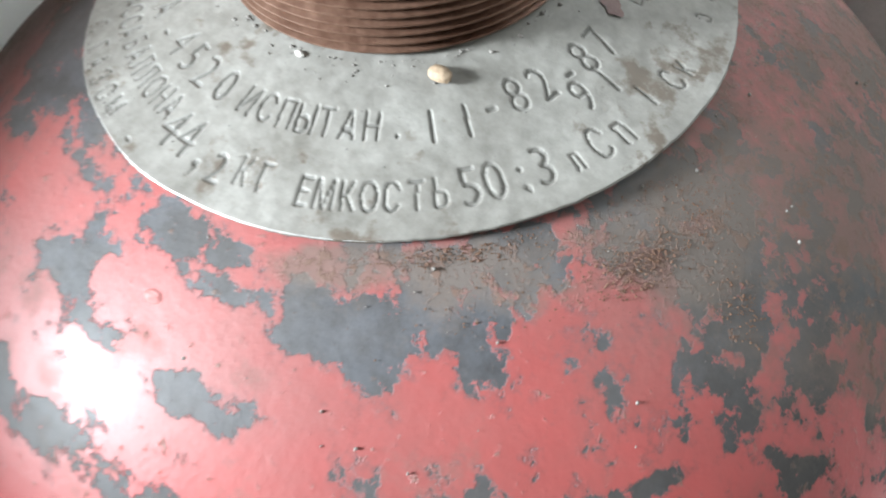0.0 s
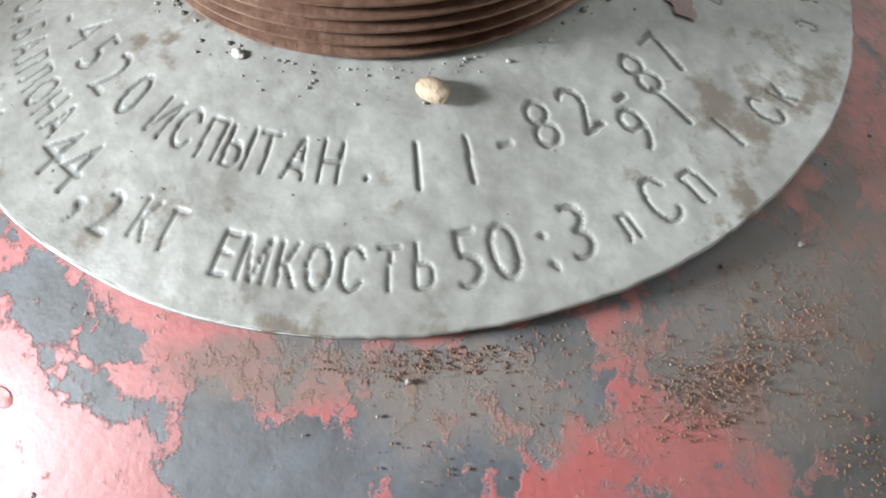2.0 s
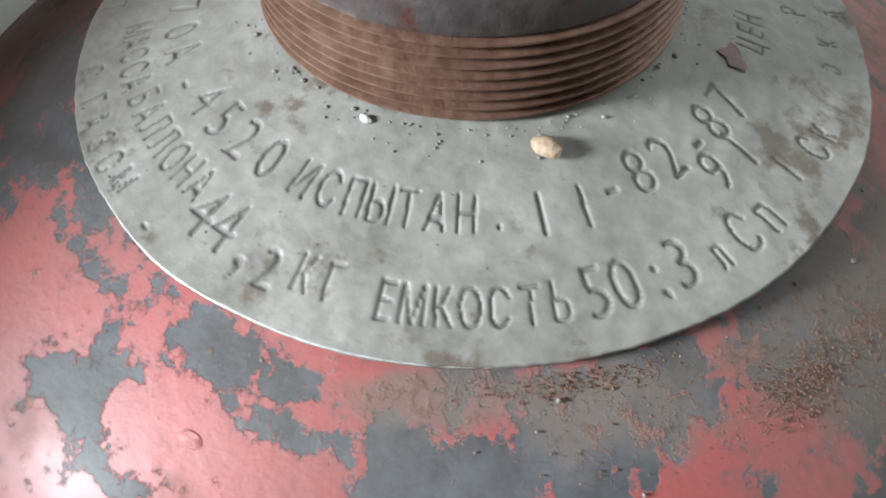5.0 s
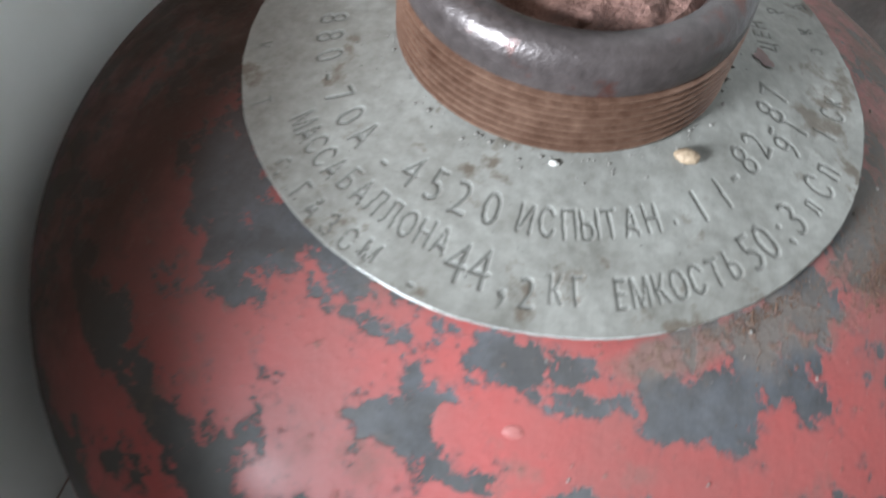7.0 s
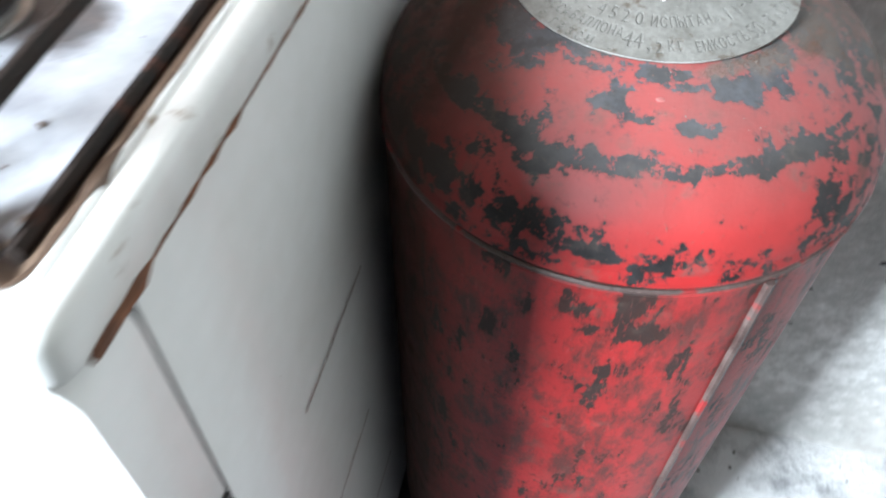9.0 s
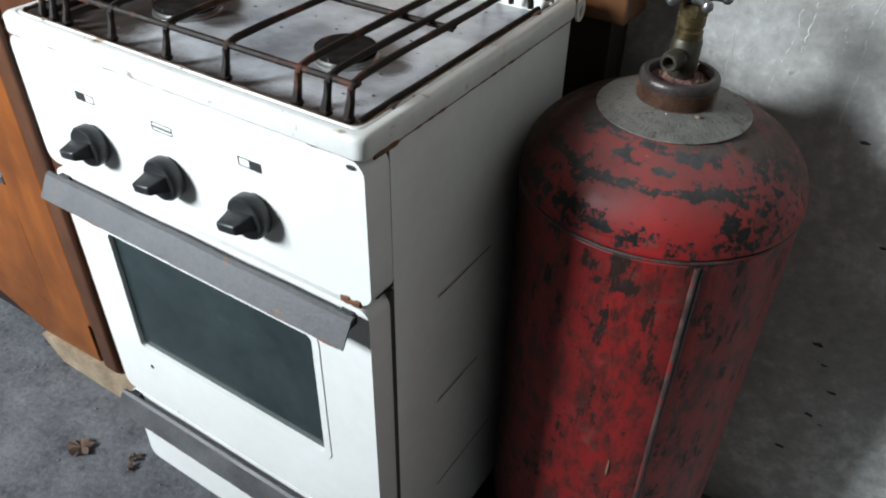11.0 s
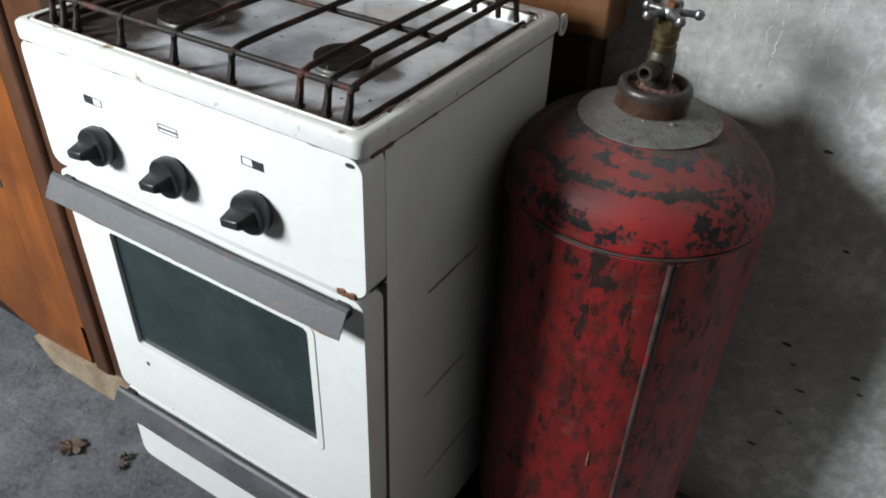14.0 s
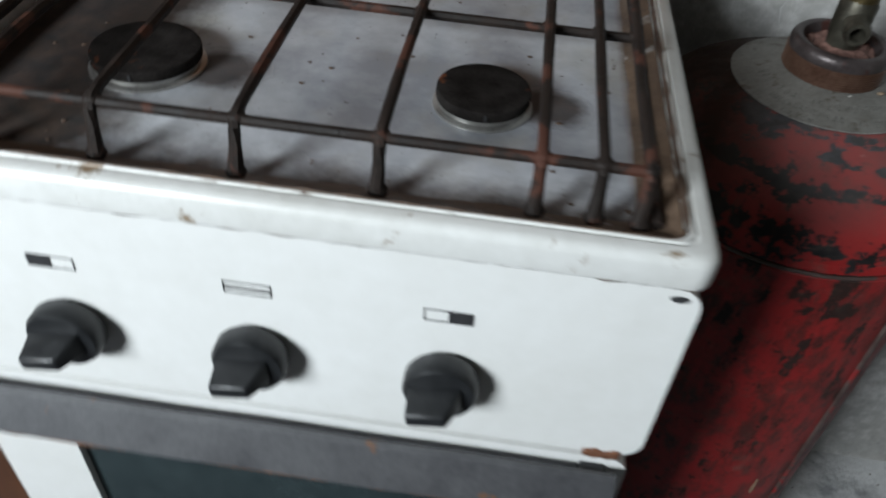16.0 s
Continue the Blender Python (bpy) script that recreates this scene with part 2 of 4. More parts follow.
def concrete_floor():
    """Grey concrete, gritty and scuffed, with white smears and a painted pool of light in the corner past the cylinder.
    """
    m, t, b = nodes_of("dirty_concrete_floor")
    v = coords(t)
    sep = t.nodes.new("ShaderNodeSeparateXYZ")
    t.links.new(v, sep.inputs[0])
    big, fine = noise_tex(t, v, 11, 6, 0.62), noise_tex(t, v, 95, 6, 0.66)
    both = calc(t, "ADD", calc(t, "MULTIPLY", big, 0.55), calc(t, "MULTIPLY", fine, 0.45))
    col = ramp(t, both, [(0.34, (0.038, 0.039, 0.045)), (0.66, (0.155, 0.158, 0.172))])
    scuff = ramp(t, noise_tex(t, v, 26, 8, 0.7, (1.0, 0.35, 1.0)), [(0.60, 0.0), (0.68, 0.55)])
    col = mix(t, scuff, col, (0.20, 0.20, 0.205))
    dark = ramp(t, noise_tex(t, v, 17, 9, 0.7), [(0.55, 0.0), (0.66, 0.7)])
    col = mix(t, dark, col, (0.022, 0.022, 0.024))
    # whitish smears spread wide to paint the light patch on the floor
    corner = ramp(t, calc(t, "ADD", sep.outputs["X"], calc(t, "MULTIPLY", noise_tex(t, v, 8, 4), 0.25)), [(0.36, 0.0), (0.52, 1.0)])
    back = ramp(t, calc(t, "ADD", sep.outputs["Y"], calc(t, "MULTIPLY", noise_tex(t, v, 6, 5), 0.4)), [(0.05, 0.0), (0.30, 1.0)])
    lit_smears = calc(t, "MULTIPLY", calc(t, "MULTIPLY", corner, back), ramp(t, noise_tex(t, v, 13, 9, 0.68), [(0.36, 0.35), (0.54, 1.0)]))
    col = mix(t, lit_smears, col, (0.60, 0.60, 0.60))
    t.links.new(col, b.inputs["Base Color"])
    b.inputs["Roughness"].default_value = 0.78
    bump(t, b, calc(t, "ADD", big, calc(t, "MULTIPLY", fine, 0.6)), 0.6, 0.008)
    return m


def wood(name, dark, light, rough=0.38):
    m, t, b = nodes_of(name)
    v = coords(t)
    grain = noise_tex(t, v, 5, 6, 0.6, (5, 5, 0.7))
    fine = noise_tex(t, v, 60, 4, 0.6, (4, 4, 0.3))
    f = calc(t, "ADD", calc(t, "MULTIPLY", grain, 0.7), calc(t, "MULTIPLY", fine, 0.3))
    col = ramp(t, f, [(0.3, dark), (0.7, light)])
    blot = ramp(t, noise_tex(t, v, 6, 6, 0.65), [(0.42, 0.0), (0.68, 0.6)])
    col = mix(t, blot, col, tuple(0.45 * q for q in dark))
    worn = ramp(t, noise_tex(t, v, 120, 6, 0.7), [(0.68, 0.0), (0.73, 0.7)])
    col = mix(t, worn, col, (0.36, 0.25, 0.16))
    t.links.new(col, b.inputs["Base Color"])
    t.links.new(ramp(t, grain, [(0.3, rough - 0.08), (0.7, rough + 0.12)]), b.inputs["Roughness"])
    bump(t, b, f, 0.3, 0.0006)
    return m


def glass(name, tint, rough=0.03):
    m, t, b = nodes_of(name)
    b.inputs["Base Color"].default_value = (*tint, 1)
    b.inputs["Roughness"].default_value = rough
    b.inputs["Transmission Weight"].default_value = 1.0
    return m


PAINT = cylinder_paint()
WALL = wall_plaster()
VEIN = surface("pale_paint_ridge", (0.40, 0.398, 0.388), (0.60, 0.598, 0.585), 40, (0.7, 0.85), bump_scale=300, bump_by=0.0005)
ENAMEL = surface("white_enamel", (0.77, 0.765, 0.735), (0.87, 0.87, 0.855), 6, (0.26, 0.40), bump_scale=14, bump_by=0.0006,
                 spots=((0.24, 0.17, 0.10), 75, 0.715), coat=0.3)
RIMENAMEL = surface("dirty_rim_enamel", (0.66, 0.655, 0.62), (0.83, 0.83, 0.81), 9, (0.26, 0.42), bump_scale=18, bump_by=0.0012,
                    spots=((0.26, 0.18, 0.11), 34, 0.625), coat=0.3)
GREASY = tray_enamel()
GREASE = surface("burnt_grease", (0.045, 0.028, 0.02), (0.14, 0.085, 0.055), 60, (0.45, 0.75), bump_by=0.0008)
BAKED = surface("baked_brown_grease", (0.055, 0.034, 0.023), (0.20, 0.135, 0.092), 26, (0.4, 0.65), bump_scale=160, bump_by=0.001,
                spots=((0.34, 0.32, 0.30), 30, 0.60))
RUST = surface("rust", (0.07, 0.028, 0.015), (0.24, 0.10, 0.05), 120, (0.7, 0.95), bump_scale=600, bump_by=0.0008)
SEALANT = surface("rusty_sealant", (0.075, 0.034, 0.026), (0.28, 0.15, 0.12), 130, (0.7, 0.95), bump_scale=500, bump_by=0.002)
THREAD = surface("rusty_thread", (0.085, 0.038, 0.024), (0.26, 0.155, 0.110), 45, (0.3, 0.5), 0.55, bump_scale=500, bump_by=0.0005)
SEAMSTEEL = surface("worn_weld", (0.045, 0.025, 0.022), (0.13, 0.095, 0.085), 60, (0.4, 0.6), 0.2, bump_scale=400, bump_by=0.001,
                    spots=((0.24, 0.02, 0.02), 30, 0.56))
SEAMSHADOW = surface("dark_seam_shadow", (0.028, 0.028, 0.033), (0.11, 0.108, 0.115), 60, (0.28, 0.5), 0.6,
                     bump_scale=240, bump_by=0.0004, spots=((0.12, 0.035, 0.03), 70, 0.66))
ZINC = surface("dull_zinc_plate", (0.118, 0.110, 0.096), (0.258, 0.249, 0.229), 42, (0.50, 0.72), 0.15, bump_scale=130, bump_by=0.0006,
               spots=((0.10, 0.080, 0.062), 60, 0.575))
STAMP = surface("stamped_letters", (0.070, 0.066, 0.058), (0.15, 0.143, 0.130), 200, (0.6, 0.8), 0.0)
LIP = surface("worn_brown_steel", (0.028, 0.021, 0.020), (0.115, 0.094, 0.092), 38, (0.30, 0.50), 0.5, bump_scale=300, bump_by=0.0006, spots=((0.085, 0.036, 0.030), 55, 0.60))
BRASS = surface("tarnished_brass", (0.060, 0.045, 0.022), (0.20, 0.15, 0.07), 90, (0.3, 0.5), 0.8, bump_scale=400, bump_by=0.0004)
OLDBRASS = surface("dark_brass", (0.040, 0.036, 0.028), (0.12, 0.11, 0.085), 90, (0.35, 0.55), 0.7, bump_scale=400, bump_by=0.0004)
CHROME = surface("worn_chrome", (0.15, 0.15, 0.152), (0.33, 0.33, 0.33), 80, (0.30, 0.46), 0.85, bump_scale=300, bump_by=0.0003,
                 spots=((0.09, 0.06, 0.045), 110, 0.64))
BLACKPLASTIC = surface("black_plastic", (0.008, 0.009, 0.010), (0.022, 0.023, 0.025), 60, (0.3, 0.5), bump_scale=500, bump_by=0.0003)
GREYMETAL = surface("grey_sheet_metal", (0.045, 0.045, 0.05), (0.095, 0.095, 0.10), 22, (0.45, 0.6), 0.15, bump_scale=300, bump_by=0.0004,
                    spots=((0.15, 0.075, 0.042), 48, 0.645))
OVENGLASS = surface("dark_oven_glass", (0.010, 0.019, 0.021), (0.034, 0.050, 0.053), 7, (0.08, 0.26), bump_scale=8, bump_by=0.0004,
                    spots=((0.11, 0.125, 0.125), 110, 0.70))
IRON = surface("burnt_iron_rod", (0.006, 0.005, 0.0045), (0.030, 0.020, 0.016), 60, (0.5, 0.75), bump_scale=420, bump_by=0.0010,
               spots=((0.075, 0.030, 0.020), 30, 0.55), spec=0.25)
BURNER = surface("sooty_burner_cap", (0.007, 0.006, 0.0055), (0.032, 0.028, 0.026), 70, (0.7, 0.9), bump_scale=350, bump_by=0.0006,
                 spots=((0.12, 0.042, 0.02), 40, 0.60), spec=0.04)
ALUMINIUM = surface("stained_aluminium", (0.30, 0.29, 0.27), (0.55, 0.54, 0.52), 60, (0.3, 0.5), 0.8, bump_scale=300, bump_by=0.0004)
DARKPRINTSHADE = surface("dark_print_and_shade", (0.02, 0.02, 0.022), (0.05, 0.05, 0.052), 100, (0.4, 0.5))
FLOOR = concrete_floor()
VARNISH = wood("varnished_wood", (0.15, 0.040, 0.007), (0.29, 0.086, 0.014))
# near-black wood: shade put into the colour
SHADEWOOD = wood("shaded_dark_wood", (0.010, 0.005, 0.0035), (0.026, 0.012, 0.008), 0.6)
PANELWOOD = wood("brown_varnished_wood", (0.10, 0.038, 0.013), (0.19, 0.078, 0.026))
DARKWOOD = wood("dark_varnished_wood", (0.055, 0.020, 0.009), (0.13, 0.05, 0.022))
WORNWOOD = surface("worn_bare_wood", (0.16, 0.11, 0.07), (0.40, 0.31, 0.21), 18, (0.7, 0.9), bump_scale=120, bump_by=0.001)
# for unseen surfaces: one dark to cut fill, one pale to bounce light
LOWFILLPAINT = surface("dim_low_fill_paint", (0.035, 0.032, 0.024), (0.06, 0.055, 0.043), 3, (0.7, 0.85), bump_scale=60, bump_by=0.002)
BOUNCEPAINT = surface("pale_bounce_paint", (0.22, 0.21, 0.19), (0.28, 0.27, 0.245), 3, (0.7, 0.85), bump_scale=60, bump_by=0.002)
REDSMEAR = surface("smeared_red_paint", (0.08, 0.030, 0.026), (0.17, 0.11, 0.10), 260, (0.5, 0.7))
LEAF = surface("dry_leaf", (0.11, 0.07, 0.05), (0.27, 0.19, 0.14), 60, (0.7, 0.9), bump_scale=200, bump_by=0.001)
PINKCHIP = surface("bare_pinkish_chip", (0.24, 0.055, 0.05), (0.32, 0.12, 0.11), 300, (0.5, 0.7))
STONE = surface("ochre_pebble", (0.15, 0.10, 0.06), (0.31, 0.23, 0.155), 220, (0.6, 0.8), bump_scale=700, bump_by=0.0008)
WHITEBIT = surface("white_crumb", (0.36, 0.34, 0.31), (0.52, 0.50, 0.47), 300, (0.4, 0.7))
DEBRIS = surface("grit", (0.07, 0.06, 0.052), (0.27, 0.25, 0.23), 300, (0.7, 0.9))
BAREEDGE = surface("bare_bright_metal", (0.30, 0.30, 0.29), (0.56, 0.56, 0.55), 900, (0.35, 0.5), 0.4)
RUSTDIRT = surface("rusty_dirt", (0.060, 0.032, 0.022), (0.17, 0.098, 0.066), 500, (0.85, 0.98), spec=0.2)
CHINA = surface("white_china", (0.66, 0.67, 0.68), (0.78, 0.79, 0.80), 20, (0.2, 0.35))
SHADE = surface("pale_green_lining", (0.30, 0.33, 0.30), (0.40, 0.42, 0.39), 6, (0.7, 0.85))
CLEAR = glass("clear_glass", (0.97, 0.98, 0.98))


# ---- mesh helpers ----
def part(name, bm, material, parent=None, label="", smooth=False):
    me = bpy.data.meshes.new(name)
    bmesh.ops.recalc_face_normals(bm, faces=bm.faces[:])
    for f in bm.faces:
        f.smooth = smooth and f.calc_area() < 0.0008
    bm.to_mesh(me)
    bm.free()
    if smooth:
        me.set_sharp_from_angle(angle=radians(40))
    me.materials.append(material)
    ob = new(name, me)
    if parent:
        ob.parent = parent
    return tagged(ob, label)


def empty(name, x, y, z, label, category, group=""):
    ob = new(name)
    ob.location = (x, y, z)
    return tagged(ob, label, category, group)


def add_box(bm, x0, x1, y0, y1, z0, z1, bevel=0.0, segs=2):
    r = bmesh.ops.create_cube(bm, size=1.0, matrix=Matrix.Translation(((x0 + x1) / 2, (y0 + y1) / 2, (z0 + z1) / 2)) @ Matrix.Diagonal((x1 - x0, y1 - y0, z1 - z0, 1)))
    if bevel:
        edges = {e for v in r["verts"] for e in v.link_edges}
        bmesh.ops.bevel(bm, geom=list(edges), offset=bevel, segments=segs, affect="EDGES", profile=0.5)


def box(*a, **k):
    bm = bmesh.new()
    add_box(bm, *a, **k)
    return bm


def lathe(profile, segs=96, bm=None, m=None, wobble=None):
    """Turns a line of (radius, height) round z; ends at radius 0 close to a point."""
    bm = bm or bmesh.new()
    rings = []
    for k, (r, z) in enumerate(profile):
        if r < 1e-6:
            ring = [bm.verts.new((0, 0, z))]
        else:
            ring = []
            for i in range(segs):
                a = 2 * math.pi * i / segs
                rr, zz = (r, z) if wobble is None else wobble(k, a, r, z)
                ring.append(bm.verts.new((rr * math.cos(a), rr * math.sin(a), zz)))
        rings.append(ring)
    made = [v for ring in rings for v in ring]
    for a, b in zip(rings, rings[1:]):
        for i in range(segs):
            j = (i + 1) % segs
            q = [a[i % len(a)], a[j % len(a)], b[j % len(b)], b[i % len(b)]]
            q = list(dict.fromkeys(q))
            if len(q) > 2:
                bm.faces.new(q)
    if m is not None:
        bmesh.ops.transform(bm, matrix=m, verts=made)
    return bm


def tube(points, radius, sides=8, bm=None):
    """A rod along a line of points, with closed ends."""
    bm = bm or bmesh.new()
    pts = [Vector(p) for p in points]
    rings = []
    up = Vector((0.31, 0.17, 0.93)).normalized()
    for i, p in enumerate(pts):
        d = (pts[min(i + 1, len(pts) - 1)] - pts[max(i - 1, 0)]).normalized()
        s = d.cross(up).normalized()
        u = s.cross(d)
        rad = radius[i] if isinstance(radius, (list, tuple)) else radius
        rings.append([bm.verts.new(p + (s * math.cos(2 * math.pi * k / sides) + u * math.sin(2 * math.pi * k / sides)) * rad) for k in range(sides)])
    for a, b in zip(rings, rings[1:]):
        for k in range(sides):
            j = (k + 1) % sides
            bm.faces.new((a[k], a[j], b[j], b[k]))
    bm.faces.new(rings[0][::-1])
    bm.faces.new(rings[-1])
    return bm


def prism(outline, y0, y1, bm=None):
    """A plate with the outline of (x, z) points from y0 back to y1."""
    bm = bm or bmesh.new()
    a = [bm.verts.new((x, y0, z)) for x, z in outline]
    b = [bm.verts.new((x, y1, z)) for x, z in outline]
    bm.faces.new(a)
    bm.faces.new(b[::-1])
    for i in range(len(a)):
        j = (i + 1) % len(a)
        bm.faces.new((a[i], b[i], b[j], a[j]))
    return bm


def round_rect(x0, x1, z0, z1, r, n=6):
    pts = []
    for cx, cz, a0 in ((x1 - r, z1 - r, 0), (x0 + r, z1 - r, 90), (x0 + r, z0 + r, 180), (x1 - r, z0 + r, 270)):
        for i in range(n + 1):
            a = radians(a0 + 90 * i / n)
            pts.append((cx + r * math.cos(a), cz + r * math.sin(a)))
    return pts


def frame_plate(outer, inner, y0, y1):
    """A plate with a hole; both outlines have the same count of points."""
    bm = bmesh.new()
    rings = [[bm.verts.new((x, y, z)) for x, z in line] for line, y in ((outer, y0), (inner, y0), (inner, y1), (outer, y1))]
    n = len(outer)
    for a, b in zip(rings, rings[1:] + rings[:1]):
        for i in range(n):
            j = (i + 1) % n
            bm.faces.new((a[i], a[j], b[j], b[i]))
    return bm


def round_front(bm, offset, hole=None, segs=7):
    """Rolls the outer front edge of a pressed panel; hole: x0, x1, z0, z1 within which edges stay."""
    def outer(v):
        inside = hole and hole[0] < v.co.x < hole[1] and hole[2] < v.co.z < hole[3]
        return v.co.y < 1e-5 and not inside
    edges = [e for e in bm.edges if len(e.link_faces) == 2 and e.calc_face_angle(0) > radians(40) and all(outer(v) for v in e.verts)]
    bmesh.ops.bevel(bm, geom=edges, offset=offset, segments=segs, affect="EDGES", profile=0.5)
    return bm


def soften(bm, offset, segs=2, angle=40):
    edges = [e for e in bm.edges if len(e.link_faces) == 2 and e.calc_face_angle(0) > radians(angle)]
    bmesh.ops.bevel(bm, geom=edges, offset=offset, segments=segs, affect="EDGES", profile=0.5)
    return bm


# ---- the room ----
BACK = 0.506
def slab(name, label, x0, x1, y0, y1, z0, z1, material, category):
    ob = part(name, box(x0, x1, y0, y1, z0, z1), material)
    return tagged(ob, label, category, kind="structure")


slab("floor", "dirty grey concrete floor with grit and leaf litter", -2.9, 1.25, WY - 0.2, BACK + 0.15, -0.1, 0.0, FLOOR, "floor")
wall_back = slab("wall_north", "rough grey cement plaster wall, cracked and pitted", -2.9, 1.25, BACK, BACK + 0.15, 0.0, 2.8, WALL, "wall")
# unseen walls and ceiling, added to shape the light
slab("wall_west", "unseen dark wall that keeps fill light low", -3.05, -2.9, WY - 0.2, BACK + 0.15, 0.0, 2.8, LOWFILLPAINT, "wall")
slab("wall_east", "unseen pale wall added to bounce light", 1.25, 1.40, WY - 0.2, BACK + 0.15, 0.0, 2.8, BOUNCEPAINT, "wall")
slab("ceiling", "unseen dark ceiling that keeps fill light low", -3.05, 1.40, WY - 0.2, BACK + 0.15, 2.8, 2.9, LOWFILLPAINT, "ceiling")
fw = bmesh.new()
add_box(fw, -2.9, WX0, WY - 0.2, WY, 0, 2.8)
add_box(fw, WX1, 1.25, WY - 0.2, WY, 0, 2.8)
add_box(fw, WX0, WX1, WY - 0.2, WY, 0, WZ0)
add_box(fw, WX0, WX1, WY - 0.2, WY, WZ1, 2.8)
tagged(part("wall_south", fw, LOWFILLPAINT), "unseen dark wall with a window opening", "wall", kind="structure")


# ---- gas cylinder ----
AX, AY, R = 0.152, 0.325, 0.152
DOME_Z, DOME_H = 0.694, 0.0872
SEAM = radians(-54.8)


def dome(r):
    return DOME_Z + DOME_H * math.sqrt(max(0.0, 1 - (r / R) ** 2))


def plate_z(r):
    return 0.782 - (r - 0.041) * 0.3


# patches on the shoulder: degrees round the axis, way down from the crown, half width, half height (metres)
BARE = [
    (6, 0.0850, 0.011, 0.0045), (-22, 0.0845, 0.012, 0.005), (-43, 0.0890, 0.020, 0.012), (-10, 0.0895, 0.006, 0.003),
    (-6, 0.1043, 0.006, 0.004), (-5, 0.0960, 0.006, 0.003), (30, 0.0950, 0.010, 0.005), (34, 0.1020, 0.005, 0.005),
    (45, 0.0945, 0.010, 0.0042), (51, 0.0860, 0.024, 0.005), (64, 0.0880, 0.015, 0.006), (77, 0.0910, 0.020, 0.008),
    (73, 0.1045, 0.009, 0.007), (70, 0.1130, 0.008, 0.008), (66, 0.1230, 0.008, 0.006), (56, 0.1143, 0.005, 0.003),
    (46, 0.1045, 0.004, 0.005), (16, 0.1138, 0.013, 0.0034), (15, 0.0925, 0.007, 0.0025), (1, 0.1100, 0.008, 0.0020),
    (-23, 0.1255, 0.004, 0.005), (86, 0.1200, 0.018, 0.018), (-20, 0.1440, 0.008, 0.006), (46, 0.1680, 0.013, 0.011),
]
SOUND = [
    (-25, 0.0935, 0.009, 0.005), (-15, 0.0985, 0.014, 0.006), (1, 0.0985, 0.012, 0.005), (19, 0.1040, 0.016, 0.006),
    (30, 0.1195, 0.030, 0.008), (13, 0.1235, 0.030, 0.005), (48, 0.1165, 0.012, 0.006), (60, 0.1020, 0.009, 0.005),
    (62, 0.1120, 0.006, 0.006), (79, 0.1080, 0.008, 0.006), (75, 0.1240, 0.006, 0.005), (-3, 0.1160, 0.028, 0.007),
    (45, 0.1030, 0.009, 0.004), (6, 0.1540, 0.050, 0.009), (30, 0.1610, 0.040, 0.018), (-38, 0.1120, 0.022, 0.012),
    (-60, 0.1150, 0.020, 0.012), (68, 0.0955, 0.006, 0.003), (23, 0.0830, 0.008, 0.002), (36, 0.0850, 0.009, 0.002),
    (58, 0.1300, 0.014, 0.006), (-48, 0.1480, 0.020, 0.010),
    (38, 0.0900, 0.007, 0.0028),
]
CRUST = [(58, 0.0905, 0.022, 0.006), (73, 0.0990, 0.010, 0.006), (114, 0.1050, 0.040, 0.030), (135, 0.1150, 0.070, 0.050), (180, 0.1050, 0.080, 0.050),
         (95, 0.1450, 0.030, 0.030), (-120, 0.1000, 0.060, 0.040), (30, 0.0840, 0.020, 0.003)]


def weather(ob):
    """Writes onto the shell how far its paint is worn and where rust and dirt have caked."""
    # a bare ring half way down the shoulder and another above the weld
    bare = BARE + [(-48 + 8 * k, 0.1345 + 0.0012 * math.sin(k * 1.9), 0.013, 0.0030 + 0.0014 * math.sin(k * 1.3 + 0.6)) for k in range(14)]
    bare += [(-62 + 9 * k, 0.1730 + 0.0010 * k * (k > 6), 0.015, 0.0070 - 0.0004 * k) for k in range(9)]
    # rubbed patches down the front of the body
    bare += [(-20 + 5.5 * (k * 5 % 7), 0.2040 + 0.0095 * k, 0.007 + 0.003 * (k % 3), 0.008 + 0.002 * (k % 2)) for k in range(11)]
    turn = [k * math.pi / 800 for k in range(401)]
    run = [0.0]
    for a, b in zip(turn, turn[1:]):
        run.append(run[-1] + math.hypot(R * (math.sin(b) - math.sin(a)), DOME_H * (math.cos(b) - math.cos(a))))
    co = np.array([v.co for v in ob.data.vertices])
    high = co[:, 2] > DOME_Z
    lift = np.clip((co[:, 2] - DOME_Z) / DOME_H, 0, 1)
    way = np.where(high, np.interp(np.arccos(lift), turn, run), run[-1] + DOME_Z - co[:, 2])
    deg = np.degrees(np.arctan2(co[:, 0], -co[:, 1]))
    rad = np.hypot(co[:, 0], co[:, 1])

    def spread(patches):
        total = np.zeros(len(co))
        for d, s, wide, tall in patches:
            u = np.radians((deg - d + 180) % 360 - 180) * rad / wide
            w = (way - s) / tall
            total += 1.25 * np.exp(-0.5 * (u * u + w * w) ** 1.5)
        return total
    bared = np.minimum(spread(bare), 1.0)
    wear = bared - (1 - bared) * np.minimum(spread(SOUND), 1.0)
    wear = np.where(high, 0.440, 0.408) + np.where(wear > 0, 0.062, 0.072) * wear
    for name, values in (("wear", wear), ("crust", np.clip(spread(CRUST), 0, 1))):
        ob.data.attributes.new(name, "FLOAT", "POINT").data.foreach_set("value", values.astype(np.float32))


